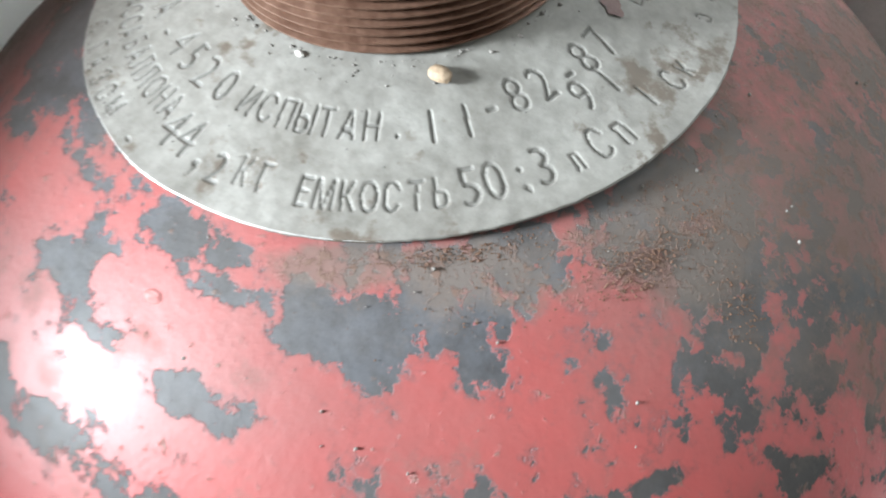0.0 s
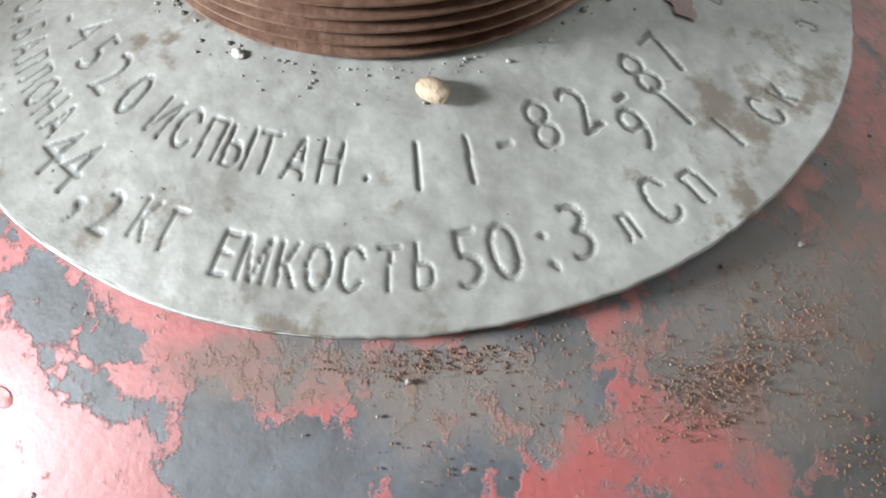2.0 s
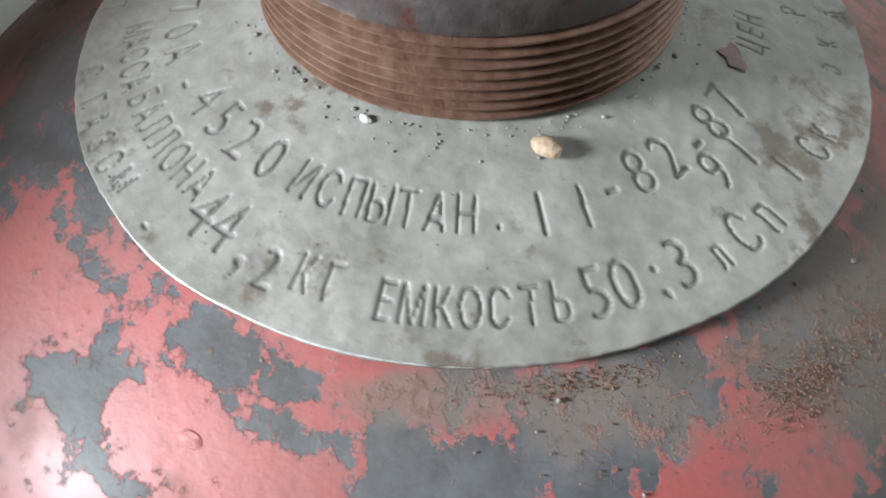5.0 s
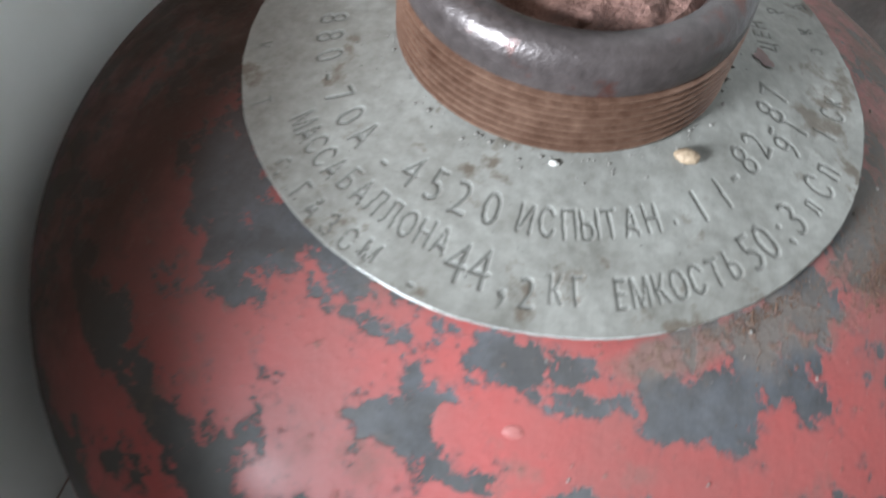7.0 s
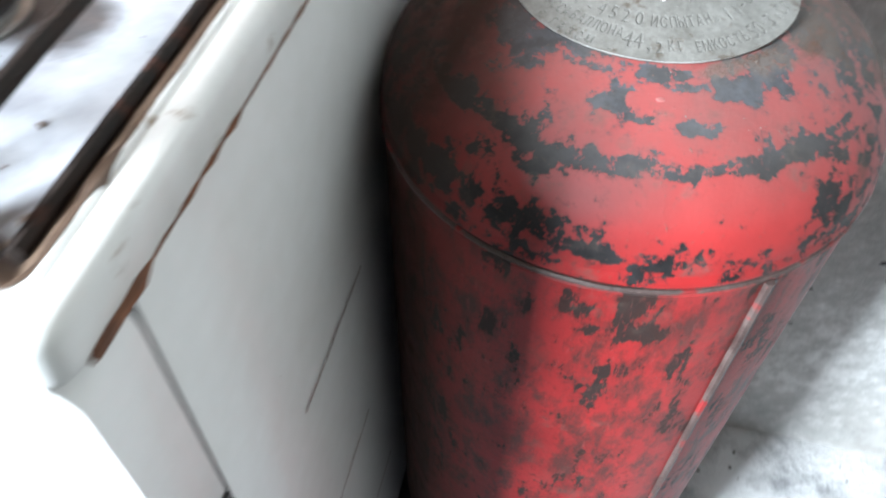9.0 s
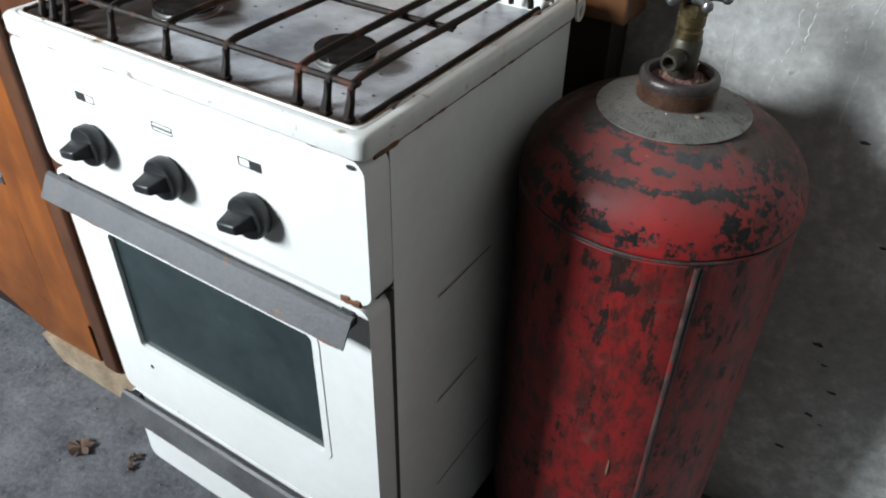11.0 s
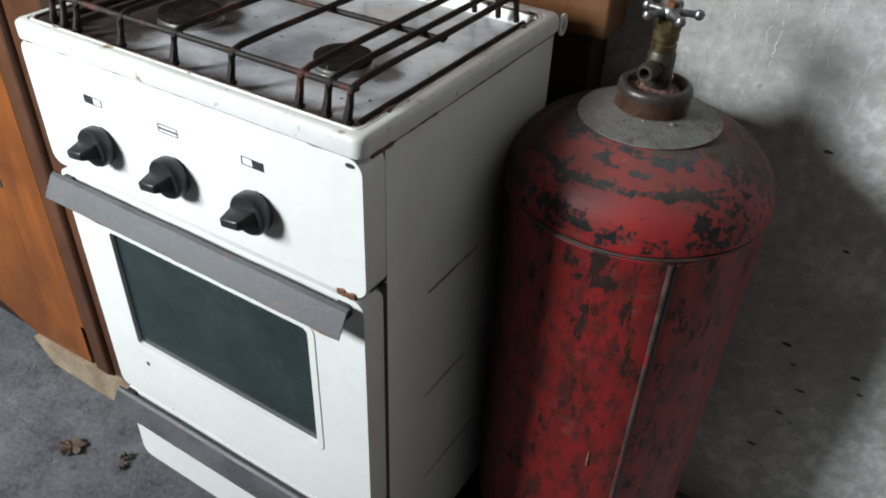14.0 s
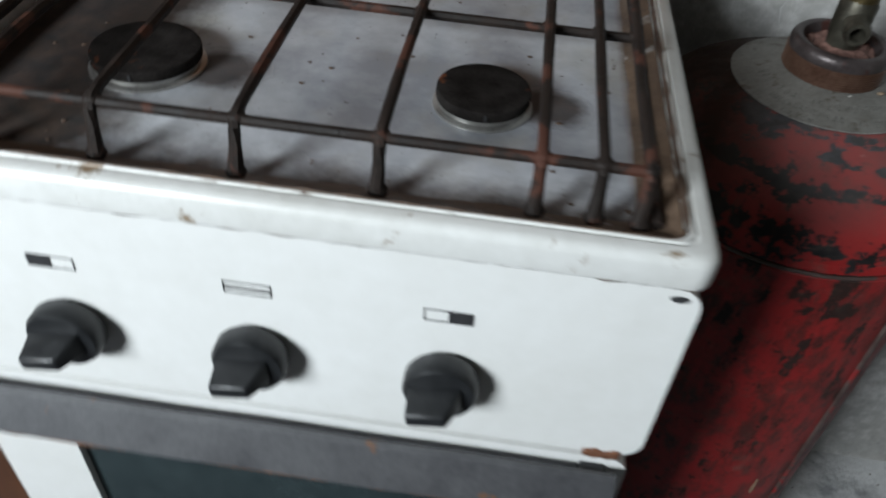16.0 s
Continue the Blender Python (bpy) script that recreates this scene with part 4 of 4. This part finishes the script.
    loops = [loop(SX0 - 0.004, SX1 + 0.0025, -0.002, SD + 0.004, 0.8125, 0.012), loop(SX0 - 0.0045, SX1 + 0.003, -0.0025, SD + 0.0045, 0.8155, 0.012),
             loop(SX0 - 0.0045, SX1 + 0.003, -0.0025, SD + 0.0045, 0.8275, 0.012), loop(SX0 - 0.0038, SX1 + 0.0023, -0.0018, SD + 0.0038, 0.8305, 0.012),
             loop(SX0 - 0.0018, SX1 + 0.0003, 0.0002, SD + 0.0018, 0.8326, 0.011), loop(SX0 + 0.001, SX1 - 0.0025, 0.003, SD - 0.001, 0.8334, 0.010),
             loop(T0 - 0.006, T1 + 0.006, F0 - 0.006, B0 + 0.006, 0.8336, 0.009), loop(T0 - 0.0052, T1 + 0.0052, F0 - 0.0052, B0 + 0.0052, 0.8318, 0.009),
             loop(T0 - 0.0040, T1 + 0.0040, F0 - 0.0040, B0 + 0.0040, 0.8318, 0.009), loop(T0 - 0.0030, T1 + 0.0030, F0 - 0.0030, B0 + 0.0030, TOP, 0.009),
             loop(T0 - 0.0008, T1 + 0.0008, F0 - 0.0008, B0 + 0.0008, TOP - 0.0004, 0.009),
             loop(T0, T1, F0, B0, TOP - 0.0025, 0.009), loop(T0 + 0.003, T1 - 0.003, F0 + 0.003, B0 - 0.003, TOP - 0.0175, 0.010)]
    for a, b in zip(loops, loops[1:]):
        for i in range(len(a)):
            j = (i + 1) % len(a)
            bm.faces.new((a[i], a[j], b[j], b[i]))
    bm.faces.new([bm.verts.new((v.co.x, v.co.y, 0.8125)) for v in loops[0]][::-1])
    top = p("cooktop", bm, RIMENAMEL, None, "white enamel top with a rolled rim", True)
    p("tray", box(T0 + 0.002, T1 - 0.002, F0 + 0.002, B0 - 0.002, 0.808, TOP - 0.017), GREASY, top, "stained white enamel tray")
    # the tray's sloping sides, coated in baked grease
    def slope(x0, x1, y0, y1, along_x):
        bm, prev, n = bmesh.new(), None, 40
        for i in range(n + 1):
            u = i / n
            j0 = 0.0022 * noise.noise(Vector((u * 11, x0 * 7, 1.0)))
            row = []
            for k, drop in enumerate((0.0030, 0.0075, 0.0125, 0.0164)):
                w = k / 3
                if along_x:
                    q = (x0 + (x1 - x0) * u, y0 + (y1 + j0 - y0) * w)
                else:
                    q = (x0 + (x1 + j0 - x0) * w, y0 + (y1 - y0) * u)
                row.append(bm.verts.new((*q, TOP - drop + 0.0005 * noise.noise(Vector((q[0] * 160, q[1] * 160, 4))))))
            if prev:
                for k in range(3):
                    bm.faces.new((prev[k], row[k], row[k + 1], prev[k + 1]))
            prev = row
        return bm
    p("tray_slope", slope(T0 + 0.002, T1 - 0.002, F0 + 0.0015, F0 + 0.027, True), BAKED, top, "sloping tray side brown with baked grease", True)
    p("tray_slope", slope(T1 - 0.0015, T1 - 0.020, F0 + 0.004, B0 - 0.004, False), BAKED, top, "sloping tray side brown with baked grease", True)
    # rust line under the rim on the side
    p("rust_line", tube([(SX1 + 0.0028, 0.012 + 0.37 * k / 40, 0.8115 + 0.0006 * noise.noise(Vector((k * 0.7, 0, 0)))) for k in range(41)],
                        [0.0005 + (0.0016 if k < 4 else 0) + 0.0022 * abs(noise.noise(Vector((k * 0.5, 3, 0)))) for k in range(41)], 6), RUST, top, "rust along the rim")
    p("dirt_line", tube([(SX0 + 0.01 + 0.465 * k / 70, -0.0006, 0.8118 + 0.0005 * noise.noise(Vector((k * 0.9, 8, 0)))) for k in range(71)],
                        [0.0006 + 0.0019 * max(0.0, noise.noise(Vector((k * 0.45, 1, 4)))) for k in range(71)], 5), GREASE, top, "dirt in the joint under the rim")
    x0, x1, y0, y1 = T0 - 0.001, T1 + 0.001, F0 - 0.001, B0 + 0.001
    edge = [(x, y) for x, y in round_rect(x0, x1, y0, y1, 0.012, 4)]
    edge.append(edge[0])
    fine = []
    for (ax, ay), (bx, by) in zip(edge, edge[1:]):
        n = max(1, int(math.hypot(bx - ax, by - ay) / 0.008))
        fine += [(ax + (bx - ax) * k / n, ay + (by - ay) * k / n, TOP - 0.0014) for k in range(n)]
    p("dirt_edge", tube(fine, [0.0014 + 0.0032 * abs(noise.noise(Vector((k * 0.31, 2, 6)))) for k in range(len(fine))], 5), GREASE, top, "grease along the tray's edge")
    # burnt crumbs
    bm = bmesh.new()
    for k in range(90):
        s = 0.0004 + 0.0012 * random.random() ** 2
        bmesh.ops.create_icosphere(bm, subdivisions=1, radius=s, matrix=Matrix.Translation((random.uniform(T0 + 0.02, T1 - 0.02), random.uniform(F0 + 0.02, B0 - 0.02), TOP - 0.0166)) @ Matrix.Diagonal((1.6, 1, 0.5, 1)))
    tagged(p("burnt_grit", bm, GREASE, top, "burnt crumbs"), kind="stuff")
    # hinge lug at the back corner
    ring = [(0.0105 * math.cos(radians(a)), 0.0105 * math.sin(radians(a))) for a in range(0, 360, 20)]
    hole = [(0.0046 * math.cos(radians(a)), 0.0060 * math.sin(radians(a)) ) for a in range(0, 360, 20)]
    lug = frame_plate([(0.401 + y, 0.818 + z * 1.3) for y, z in ring], [(0.401 + y, 0.816 + z * 1.3) for y, z in hole], -0.0015, 0.0015)
    bmesh.ops.transform(lug, matrix=Matrix.Translation((SX1 + 0.004, 0, 0)) @ Matrix.Rotation(radians(90), 4, "Z"), verts=lug.verts)
    p("hinge_lug", lug, ENAMEL, top, "hinge lug with a hole")

    # burners
    for x, y, r in ((-0.133, 0.145, 0.0315), (-0.362, 0.145, 0.0365)):
        at = Matrix.Translation((x, y, 0))
        bb = p("burner", lathe([(r * 1.06, 0.814), (r * 1.06, 0.8185), (r * 1.01, 0.8195), (r * 0.96, 0.8200), (r * 0.96, 0.8235), (0, 0.8235)], 48, m=at), ALUMINIUM, top, "stained aluminium burner", True)
        p("burner_cap", lathe([(r * 0.9, 0.8228), (r * 0.99, 0.8232), (r * 1.0, 0.8240), (r * 1.0, 0.8292), (r * 0.985, 0.8302), (r * 0.93, 0.8307), (r * 0.5, 0.8304), (0, 0.8302)], 48, m=at), BURNER, bb, "sooty black burner cap, rusty in the middle", True)
        p("ignition_slot", box(x + 0.003, x + 0.0046, y - r * 1.012, y - r * 0.97, 0.8242, 0.8285), DARKPRINTSHADE, bb)

    # wire grate
    grate = p("grate", tube([(-0.4585, 0.040, 0.8545), (-0.0355, 0.040, 0.8545)], 0.0034), IRON, top, "burnt and rusty wire grate", True)
    rod = 0.0036
    for y in (0.190, 0.345):
        p("cross_rod", tube([(-0.4585, y, 0.8545), (-0.0355, y, 0.8545)], 0.0034), IRON, grate, smooth=True)
    for x in (-0.037, -0.062, -0.095, -0.182, -0.262, -0.343, -0.415, -0.438, -0.457):
        w = random.uniform(-0.0015, 0.0015)
        pts = [(x + w, 0.030, 0.8255), (x, 0.034, 0.842), (x, 0.036, 0.852), (x, 0.0405, 0.8565), (x, 0.050, 0.8585)]
        pts += [(x + w * math.sin(k), 0.05 + 0.29 * k / 8, 0.8592) for k in range(1, 9)]
        pts += [(x, 0.346, 0.8575), (x, 0.351, 0.852), (x, 0.353, 0.842), (x, 0.356, 0.8255)]
        p("grate_rod", tube(pts, [rod * (1 + 0.16 * noise.noise(Vector((x * 90, k * 0.8, 3)))) * (1.35 if k == 0 else 1) for k in range(len(pts))], 8), IRON, grate, smooth=True)
        for y, z, size in ((0.041, 0.8555, 0.0050), (0.190, 0.8568, 0.0047), (0.345, 0.8560, 0.0050), (0.0305, 0.8262, 0.0054)):
            blob = bmesh.new()
            bmesh.ops.create_icosphere(blob, subdivisions=2, radius=size, matrix=Matrix.Translation((x, y, z)) @ Matrix.Diagonal((1.15, 1.1, 0.72, 1)))
            for q in blob.verts:
                q.co += 0.0007 * noise.noise_vector(q.co * 300)
            p("weld_spot", blob, IRON, grate, smooth=True)
    for x in (T0 + 0.010, T1 - 0.013):
        p("base_rod", tube([(x, 0.031 + 0.027 * k, 0.8262 + 0.0004 * math.sin(k)) for k in range(13)], [0.0036 * (1 + 0.14 * noise.noise(Vector((x * 50, k * 0.9, 8)))) for k in range(13)], 8), IRON, grate, smooth=True)

    # oven door with its window
    n = 6
    door = p("oven_door", round_front(frame_plate(round_rect(SX0 + 0.003, SX1 - 0.003, 0.265, 0.646, 0.014, n), round_rect(-0.412, -0.079, 0.379, 0.577, 0.010, n), 0.0, 0.0335), 0.014, (-0.43, -0.06, 0.36, 0.60)), ENAMEL, None, "white enamel oven door", True)
    p("window_rim", soften(frame_plate(round_rect(-0.4185, -0.0725, 0.3725, 0.5835, 0.014, n), round_rect(-0.409, -0.082, 0.382, 0.574, 0.008, n), -0.0012, 0.010), 0.0015, 2), ENAMEL, door, "", True)
    p("oven_glass", prism(round_rect(-0.4125, -0.0785, 0.3785, 0.5775, 0.009, n), 0.005, 0.010), OVENGLASS, door, "dark smoky oven glass")
    pull("pull", 0.6185, door)
    bm = bmesh.new()
    for k in range(5):
        add_box(bm, -0.036 + 0.0045 * k, -0.029 + 0.0045 * k, -0.002, 0.003, 0.648 - 0.001 * (k % 2), 0.655 + 0.0015 * math.sin(k * 2.0), bevel=0.0012, segs=1)
    p("rust_patch", bm, RUST, door, "flaking rust at the pull")
    p("screw", lathe([(0.0, 0.0), (0.0034, 0.0), (0.003, 0.0008), (0.0, 0.0012)], 14, m=Matrix.Translation((-0.400, -0.0002, 0.345)) @ Matrix.Rotation(radians(90), 4, "X")), DARKPRINTSHADE, door, "small dark screw head")
    # drawer
    drawer = p("drawer", round_front(prism(round_rect(SX0 + 0.006, SX1 - 0.006, 0.100, 0.260, 0.016), 0.0, 0.0335), 0.014), ENAMEL, None, "white enamel lower drawer", True)
    pull("pull", 0.2375, drawer)
    # everything was drawn in room coordinates: shift to the thing's own
    for ob in thing.children:
        ob.matrix_parent_inverse = inv
    return thing


stove()


# ---- board behind the stove ----
def back_board():
    thing = empty("wooden_board", -0.35, 0.49, 0, "brown varnished wooden panel standing behind the stove", "wooden panel")
    # lower panel coloured near black for the shade behind the stove
    part("panel", box(-0.40, 0.379, -0.046, 0.012, 0.0, 0.795, bevel=0.002), SHADEWOOD, thing, "lower panel darkened to stand for shade")
    # the rail's unseen upper part is added to cut bounce off the wall
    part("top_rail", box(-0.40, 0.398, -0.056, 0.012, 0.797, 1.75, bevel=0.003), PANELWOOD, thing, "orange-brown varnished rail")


back_board()


# ---- cabinet ----
def cabinet():
    thing = empty("wooden_cabinet", -1.15, 0.30, 0, "orange-brown varnished wooden cabinet with a glazed door", "cabinet")
    Y = -0.20           # front face
    X = 1.15            # offset from room to cabinet x

    def b(name, x0, x1, y0, y1, z0, z1, material, parent=thing, label="", bevel=0.003):
        return part(name, box(x0 + X, x1 + X, y0, y1, z0, z1, bevel=bevel), material, parent, label)
    # post at the corner, in two strips with a groove
    b("post", -0.737, -0.697, Y - 0.004, Y + 0.03, 0.065, 1.55, DARKWOOD, label="dark brown corner post", bevel=0.006)
    b("post", -0.693, -0.60, Y + 0.004, Y + 0.03, 0.065, 1.55, DARKWOOD, label="dark brown corner post", bevel=0.006)
    b("side_panel", -0.62, -0.60, Y + 0.03, 0.19, 0.0, 1.55, DARKWOOD)
    b("back_panel", -1.65, -0.62, 0.175, 0.19, 0.07, 1.55, SHADE, label="pale lining")
    b("top_panel", -1.66, -0.59, Y - 0.01, 0.19, 1.55, 1.575, VARNISH)
    b("side_panel", -1.66, -1.64, Y, 0.19, 0.0, 1.55, DARKWOOD)
    b("shelf", -1.64, -0.62, Y + 0.03, 0.175, 0.40, 0.418, VARNISH)
    b("bottom_panel", -1.64, -0.62, Y + 0.03, 0.175, 0.13, 0.148, DARKWOOD)
    # added black board in place of the shade under the cabinet
    b("dark_base", -1.62, -0.80, Y + 0.035, Y + 0.055, 0.0, 0.132, SHADEWOOD, label="dark board standing for the shade under the apron", bevel=0)
    # curved base apron, worn bare at the foot
    line = [(-0.885, 0.0), (-0.60, 0.0), (-0.60, 0.062), (-0.755, 0.062), (-0.93, 0.052)]
    base = part("base", soften(prism([(x + X, z) for x, z in line], Y - 0.008, Y + 0.022), 0.004), WORNWOOD, thing, "base worn to bare pale wood")
    arch = [(-1.60, 0.135), (-1.40, 0.133), (-1.155, 0.123), (-1.02, 0.086), (-0.932, 0.0535), (-0.757, 0.0635), (-0.757, 0.16), (-1.60, 0.16)]
    part("apron", prism([(x + X, z) for x, z in arch], Y + 0.002, Y + 0.02), VARNISH, thing, "curved varnished apron")
    # door: stiles, lower panel, glass
    door = b("door", -0.858, -0.742, Y, Y + 0.022, 0.16, 1.52, VARNISH, label="varnished wooden door")
    b("lower_panel", -1.30, -0.858, Y + 0.001, Y + 0.018, 0.16, 0.425, VARNISH, door)
    b("glass_rail", -1.30, -0.858, Y - 0.001, Y + 0.02, 0.425, 0.444, GREYMETAL, door, "grey worn bottom rail")
    b("stile", -1.40, -1.30, Y, Y + 0.022, 0.16, 1.52, VARNISH, door)
    b("top_rail", -1.30, -0.858, Y, Y + 0.022, 1.44, 1.52, VARNISH, door)
    pane = b("pane", -1.298, -0.860, Y + 0.008, Y + 0.011, 0.444, 1.44, CLEAR, door, "clear glass pane", bevel=0)
    pane.visible_shadow = False
    return thing


cabinet()


def cup():
    ob = part("cup", lathe([(0.0, 0.002), (0.022, 0.0), (0.026, 0.004), (0.034, 0.03), (0.042, 0.062), (0.045, 0.075), (0.0435, 0.075), (0.040, 0.062), (0.031, 0.03), (0.0, 0.008)], 40), CHINA, None, smooth=True)
    ob.location = (-0.965, 0.165, 0.418)
    tagged(ob, "white china cup on the cabinet shelf", "cup")


cup()


# ---- litter ----
def dry_leaf(x, y, size, turn):
    bm = bmesh.new()
    n = 18
    mid = bm.verts.new((0, 0, 0.006))
    rim = []
    for k in range(n):
        a = 2 * math.pi * k / n
        r = size * (0.62 + 0.38 * abs(math.sin(2.5 * a))) * (0.85 + 0.3 * random.random())
        rim.append(bm.verts.new((r * math.cos(a), 0.75 * r * math.sin(a), 0.002 + 0.012 * random.random())))
    for k in range(n):
        bm.faces.new((mid, rim[k], rim[(k + 1) % n]))
    bmesh.ops.solidify(bm, geom=bm.faces[:], thickness=0.0008)
    ob = part("dry_leaf", bm, LEAF)
    ob.location, ob.rotation_euler = (x, y, 0.001), (0, 0, turn)
    tagged(ob, "crumpled brown dry leaf on the floor", "leaf", "dry leaves")


for x, y, s, a in ((-0.667, -0.026, 0.026, 0.4), (-0.569, 0.012, 0.012, 1.2), (-0.560, -0.006, 0.009, 2.2)):
    dry_leaf(x, y, s, a)


def lump(name, x, y, z, sx, sy, sz, material, label, category, group=""):
    bm = bmesh.new()
    bmesh.ops.create_icosphere(bm, subdivisions=2, radius=1.0)
    for v in bm.verts:
        v.co *= 1 + 0.25 * noise.noise(v.co * 1.7 + Vector((x * 90, y * 90, 0)))
    bmesh.ops.transform(bm, matrix=Matrix.Diagonal((sx, sy, sz, 1)), verts=bm.verts)
    ob = part(name, bm, material, smooth=True)
    ob.location = (x, y, z)
    tagged(ob, label, category, group)


def on_plate(deg, r):
    a = radians(deg)
    return AX + math.sin(a) * r, AY - math.cos(a) * r, plate_z(r)


x, y, z = on_plate(47.5, 0.0462)
lump("pebble", x, y, z + 0.0012, 0.0030, 0.0019, 0.0015, STONE, "small ochre pebble lying on the collar plate", "pebble")
x, y, z = on_plate(8.0, 0.0428)
lump("crumb", x, y, z + 0.0004, 0.0012, 0.0008, 0.0007, WHITEBIT, "white crumb lying on the collar plate", "crumb")

bm = bmesh.new()
for k in range(140):
    deg, r = random.uniform(-70, 130), 0.0413 + 0.006 * random.random() ** 3
    x, y, z = on_plate(deg, r)
    s = 0.00014 + 0.00042 * random.random() ** 4
    bmesh.ops.create_icosphere(bm, subdivisions=1, radius=s, matrix=Matrix.Translation((x, y, z + s * 0.5)) @ Matrix.Diagonal((1.3, 1, 0.8, 1)))
tagged(part("dirt", bm, DEBRIS), "dirt crumbs lying round the threaded neck", "dirt", kind="stuff")

# grit on the cylinder's shoulder and on the floor
bm = bmesh.new()
for k in range(110):
    a, r = radians(random.uniform(0, 120)), 0.081 + 0.045 * random.random() ** 1.6
    px, py = math.sin(a) * r, -math.cos(a) * r
    s = 0.00012 + 0.0004 * random.random() ** 5
    bmesh.ops.create_icosphere(bm, subdivisions=1, radius=s, matrix=Matrix.Translation((AX + px, AY + py, dome(r) + s * 0.6)))
tagged(part("grit", bm, DEBRIS), "fine grit scattered on the cylinder's shoulder", "grit", kind="stuff")
heap = []
for d, r, wide, tall, count in ((66, 0.0935, 0.0055, 0.0026, 900), (79, 0.0925, 0.0080, 0.0045, 900), (45, 0.0815, 0.0090, 0.0012, 600), (74, 0.1080, 0.0035, 0.0035, 350), (58, 0.0880, 0.0200, 0.0060, 350)):
    for k in range(count):
        rr = r + random.gauss(0, tall)
        if rr > 0.0795:
            heap.append((d + math.degrees(random.gauss(0, wide) / rr), rr, dome(rr) + 0.0001))
crumbs = grains("rust_crumbs", heap, 0.00006, 0.00031, 0.5, RUSTDIRT)
crumbs.location = (AX, AY, 0)
tagged(crumbs, "brown rusty dirt crumbs caked on the cylinder's shoulder", "dirt", kind="stuff")
bm = bmesh.new()
for k in range(260):
    px, py = random.uniform(-1.1, 0.9), random.uniform(-0.35, 0.5)
    s = random.uniform(0.0008, 0.003)
    bmesh.ops.create_icosphere(bm, subdivisions=1, radius=s, matrix=Matrix.Translation((px, py, s * 0.6)) @ Matrix.Diagonal((1, 1, 0.7, 1)))
tagged(part("floor_grit", bm, DEBRIS), "loose grit and crumbs on the floor", "grit", kind="stuff")

# pits knocked in the plaster, their shade drawn as flat dark patches
for x, z in ((0.286, 0.455), (0.368, 0.397), (0.385, 0.366), (0.408, 0.324), (0.466, 0.383), (0.392, 0.573), (0.373, 0.185), (0.479, 0.358), (0.393, 0.269), (0.412, 0.258),
             (0.55, 0.62), (0.60, 0.30), (0.33, 0.70), (0.52, 0.49)):
    bm = bmesh.new()
    s = random.uniform(0.0022, 0.006)
    rim = []
    for k in range(12):
        a = 2 * math.pi * k / 12
        r = s * (0.7 + 0.5 * random.random())
        rim.append(bm.verts.new((x + 1.4 * r * math.cos(a), BACK - 0.0006, z + 0.6 * r * math.sin(a))))
    bm.faces.new(rim)
    part("pit", bm, DARKPRINTSHADE, wall_back, "flat dark patch painted as a shaded pit in the plaster")

# raised cracks in the wall's paint
for x0, z0, z1 in ((0.160, 0.735, 0.97), (0.213, 0.735, 0.98), (0.180, 0.80, 1.02), (0.232, 0.78, 1.0), (0.268, 0.76, 0.88), (0.300, 0.70, 0.98), (0.335, 0.74, 1.02),
                   (0.372, 0.66, 0.90), (0.250, 0.88, 1.06), (0.410, 0.70, 1.00), (0.145, 0.85, 1.03)):
    pts, n = [], 40
    x = x0
    for k in range(n + 1):
        x += random.uniform(-0.0026, 0.0031)
        pts.append((x, BACK + 0.0010, z0 + (z1 - z0) * k / n))
    part("paint_crack", tube(pts, [0.0006 + 0.0012 * random.random() for _ in pts], 6), VEIN, wall_back, "raised paint crack")
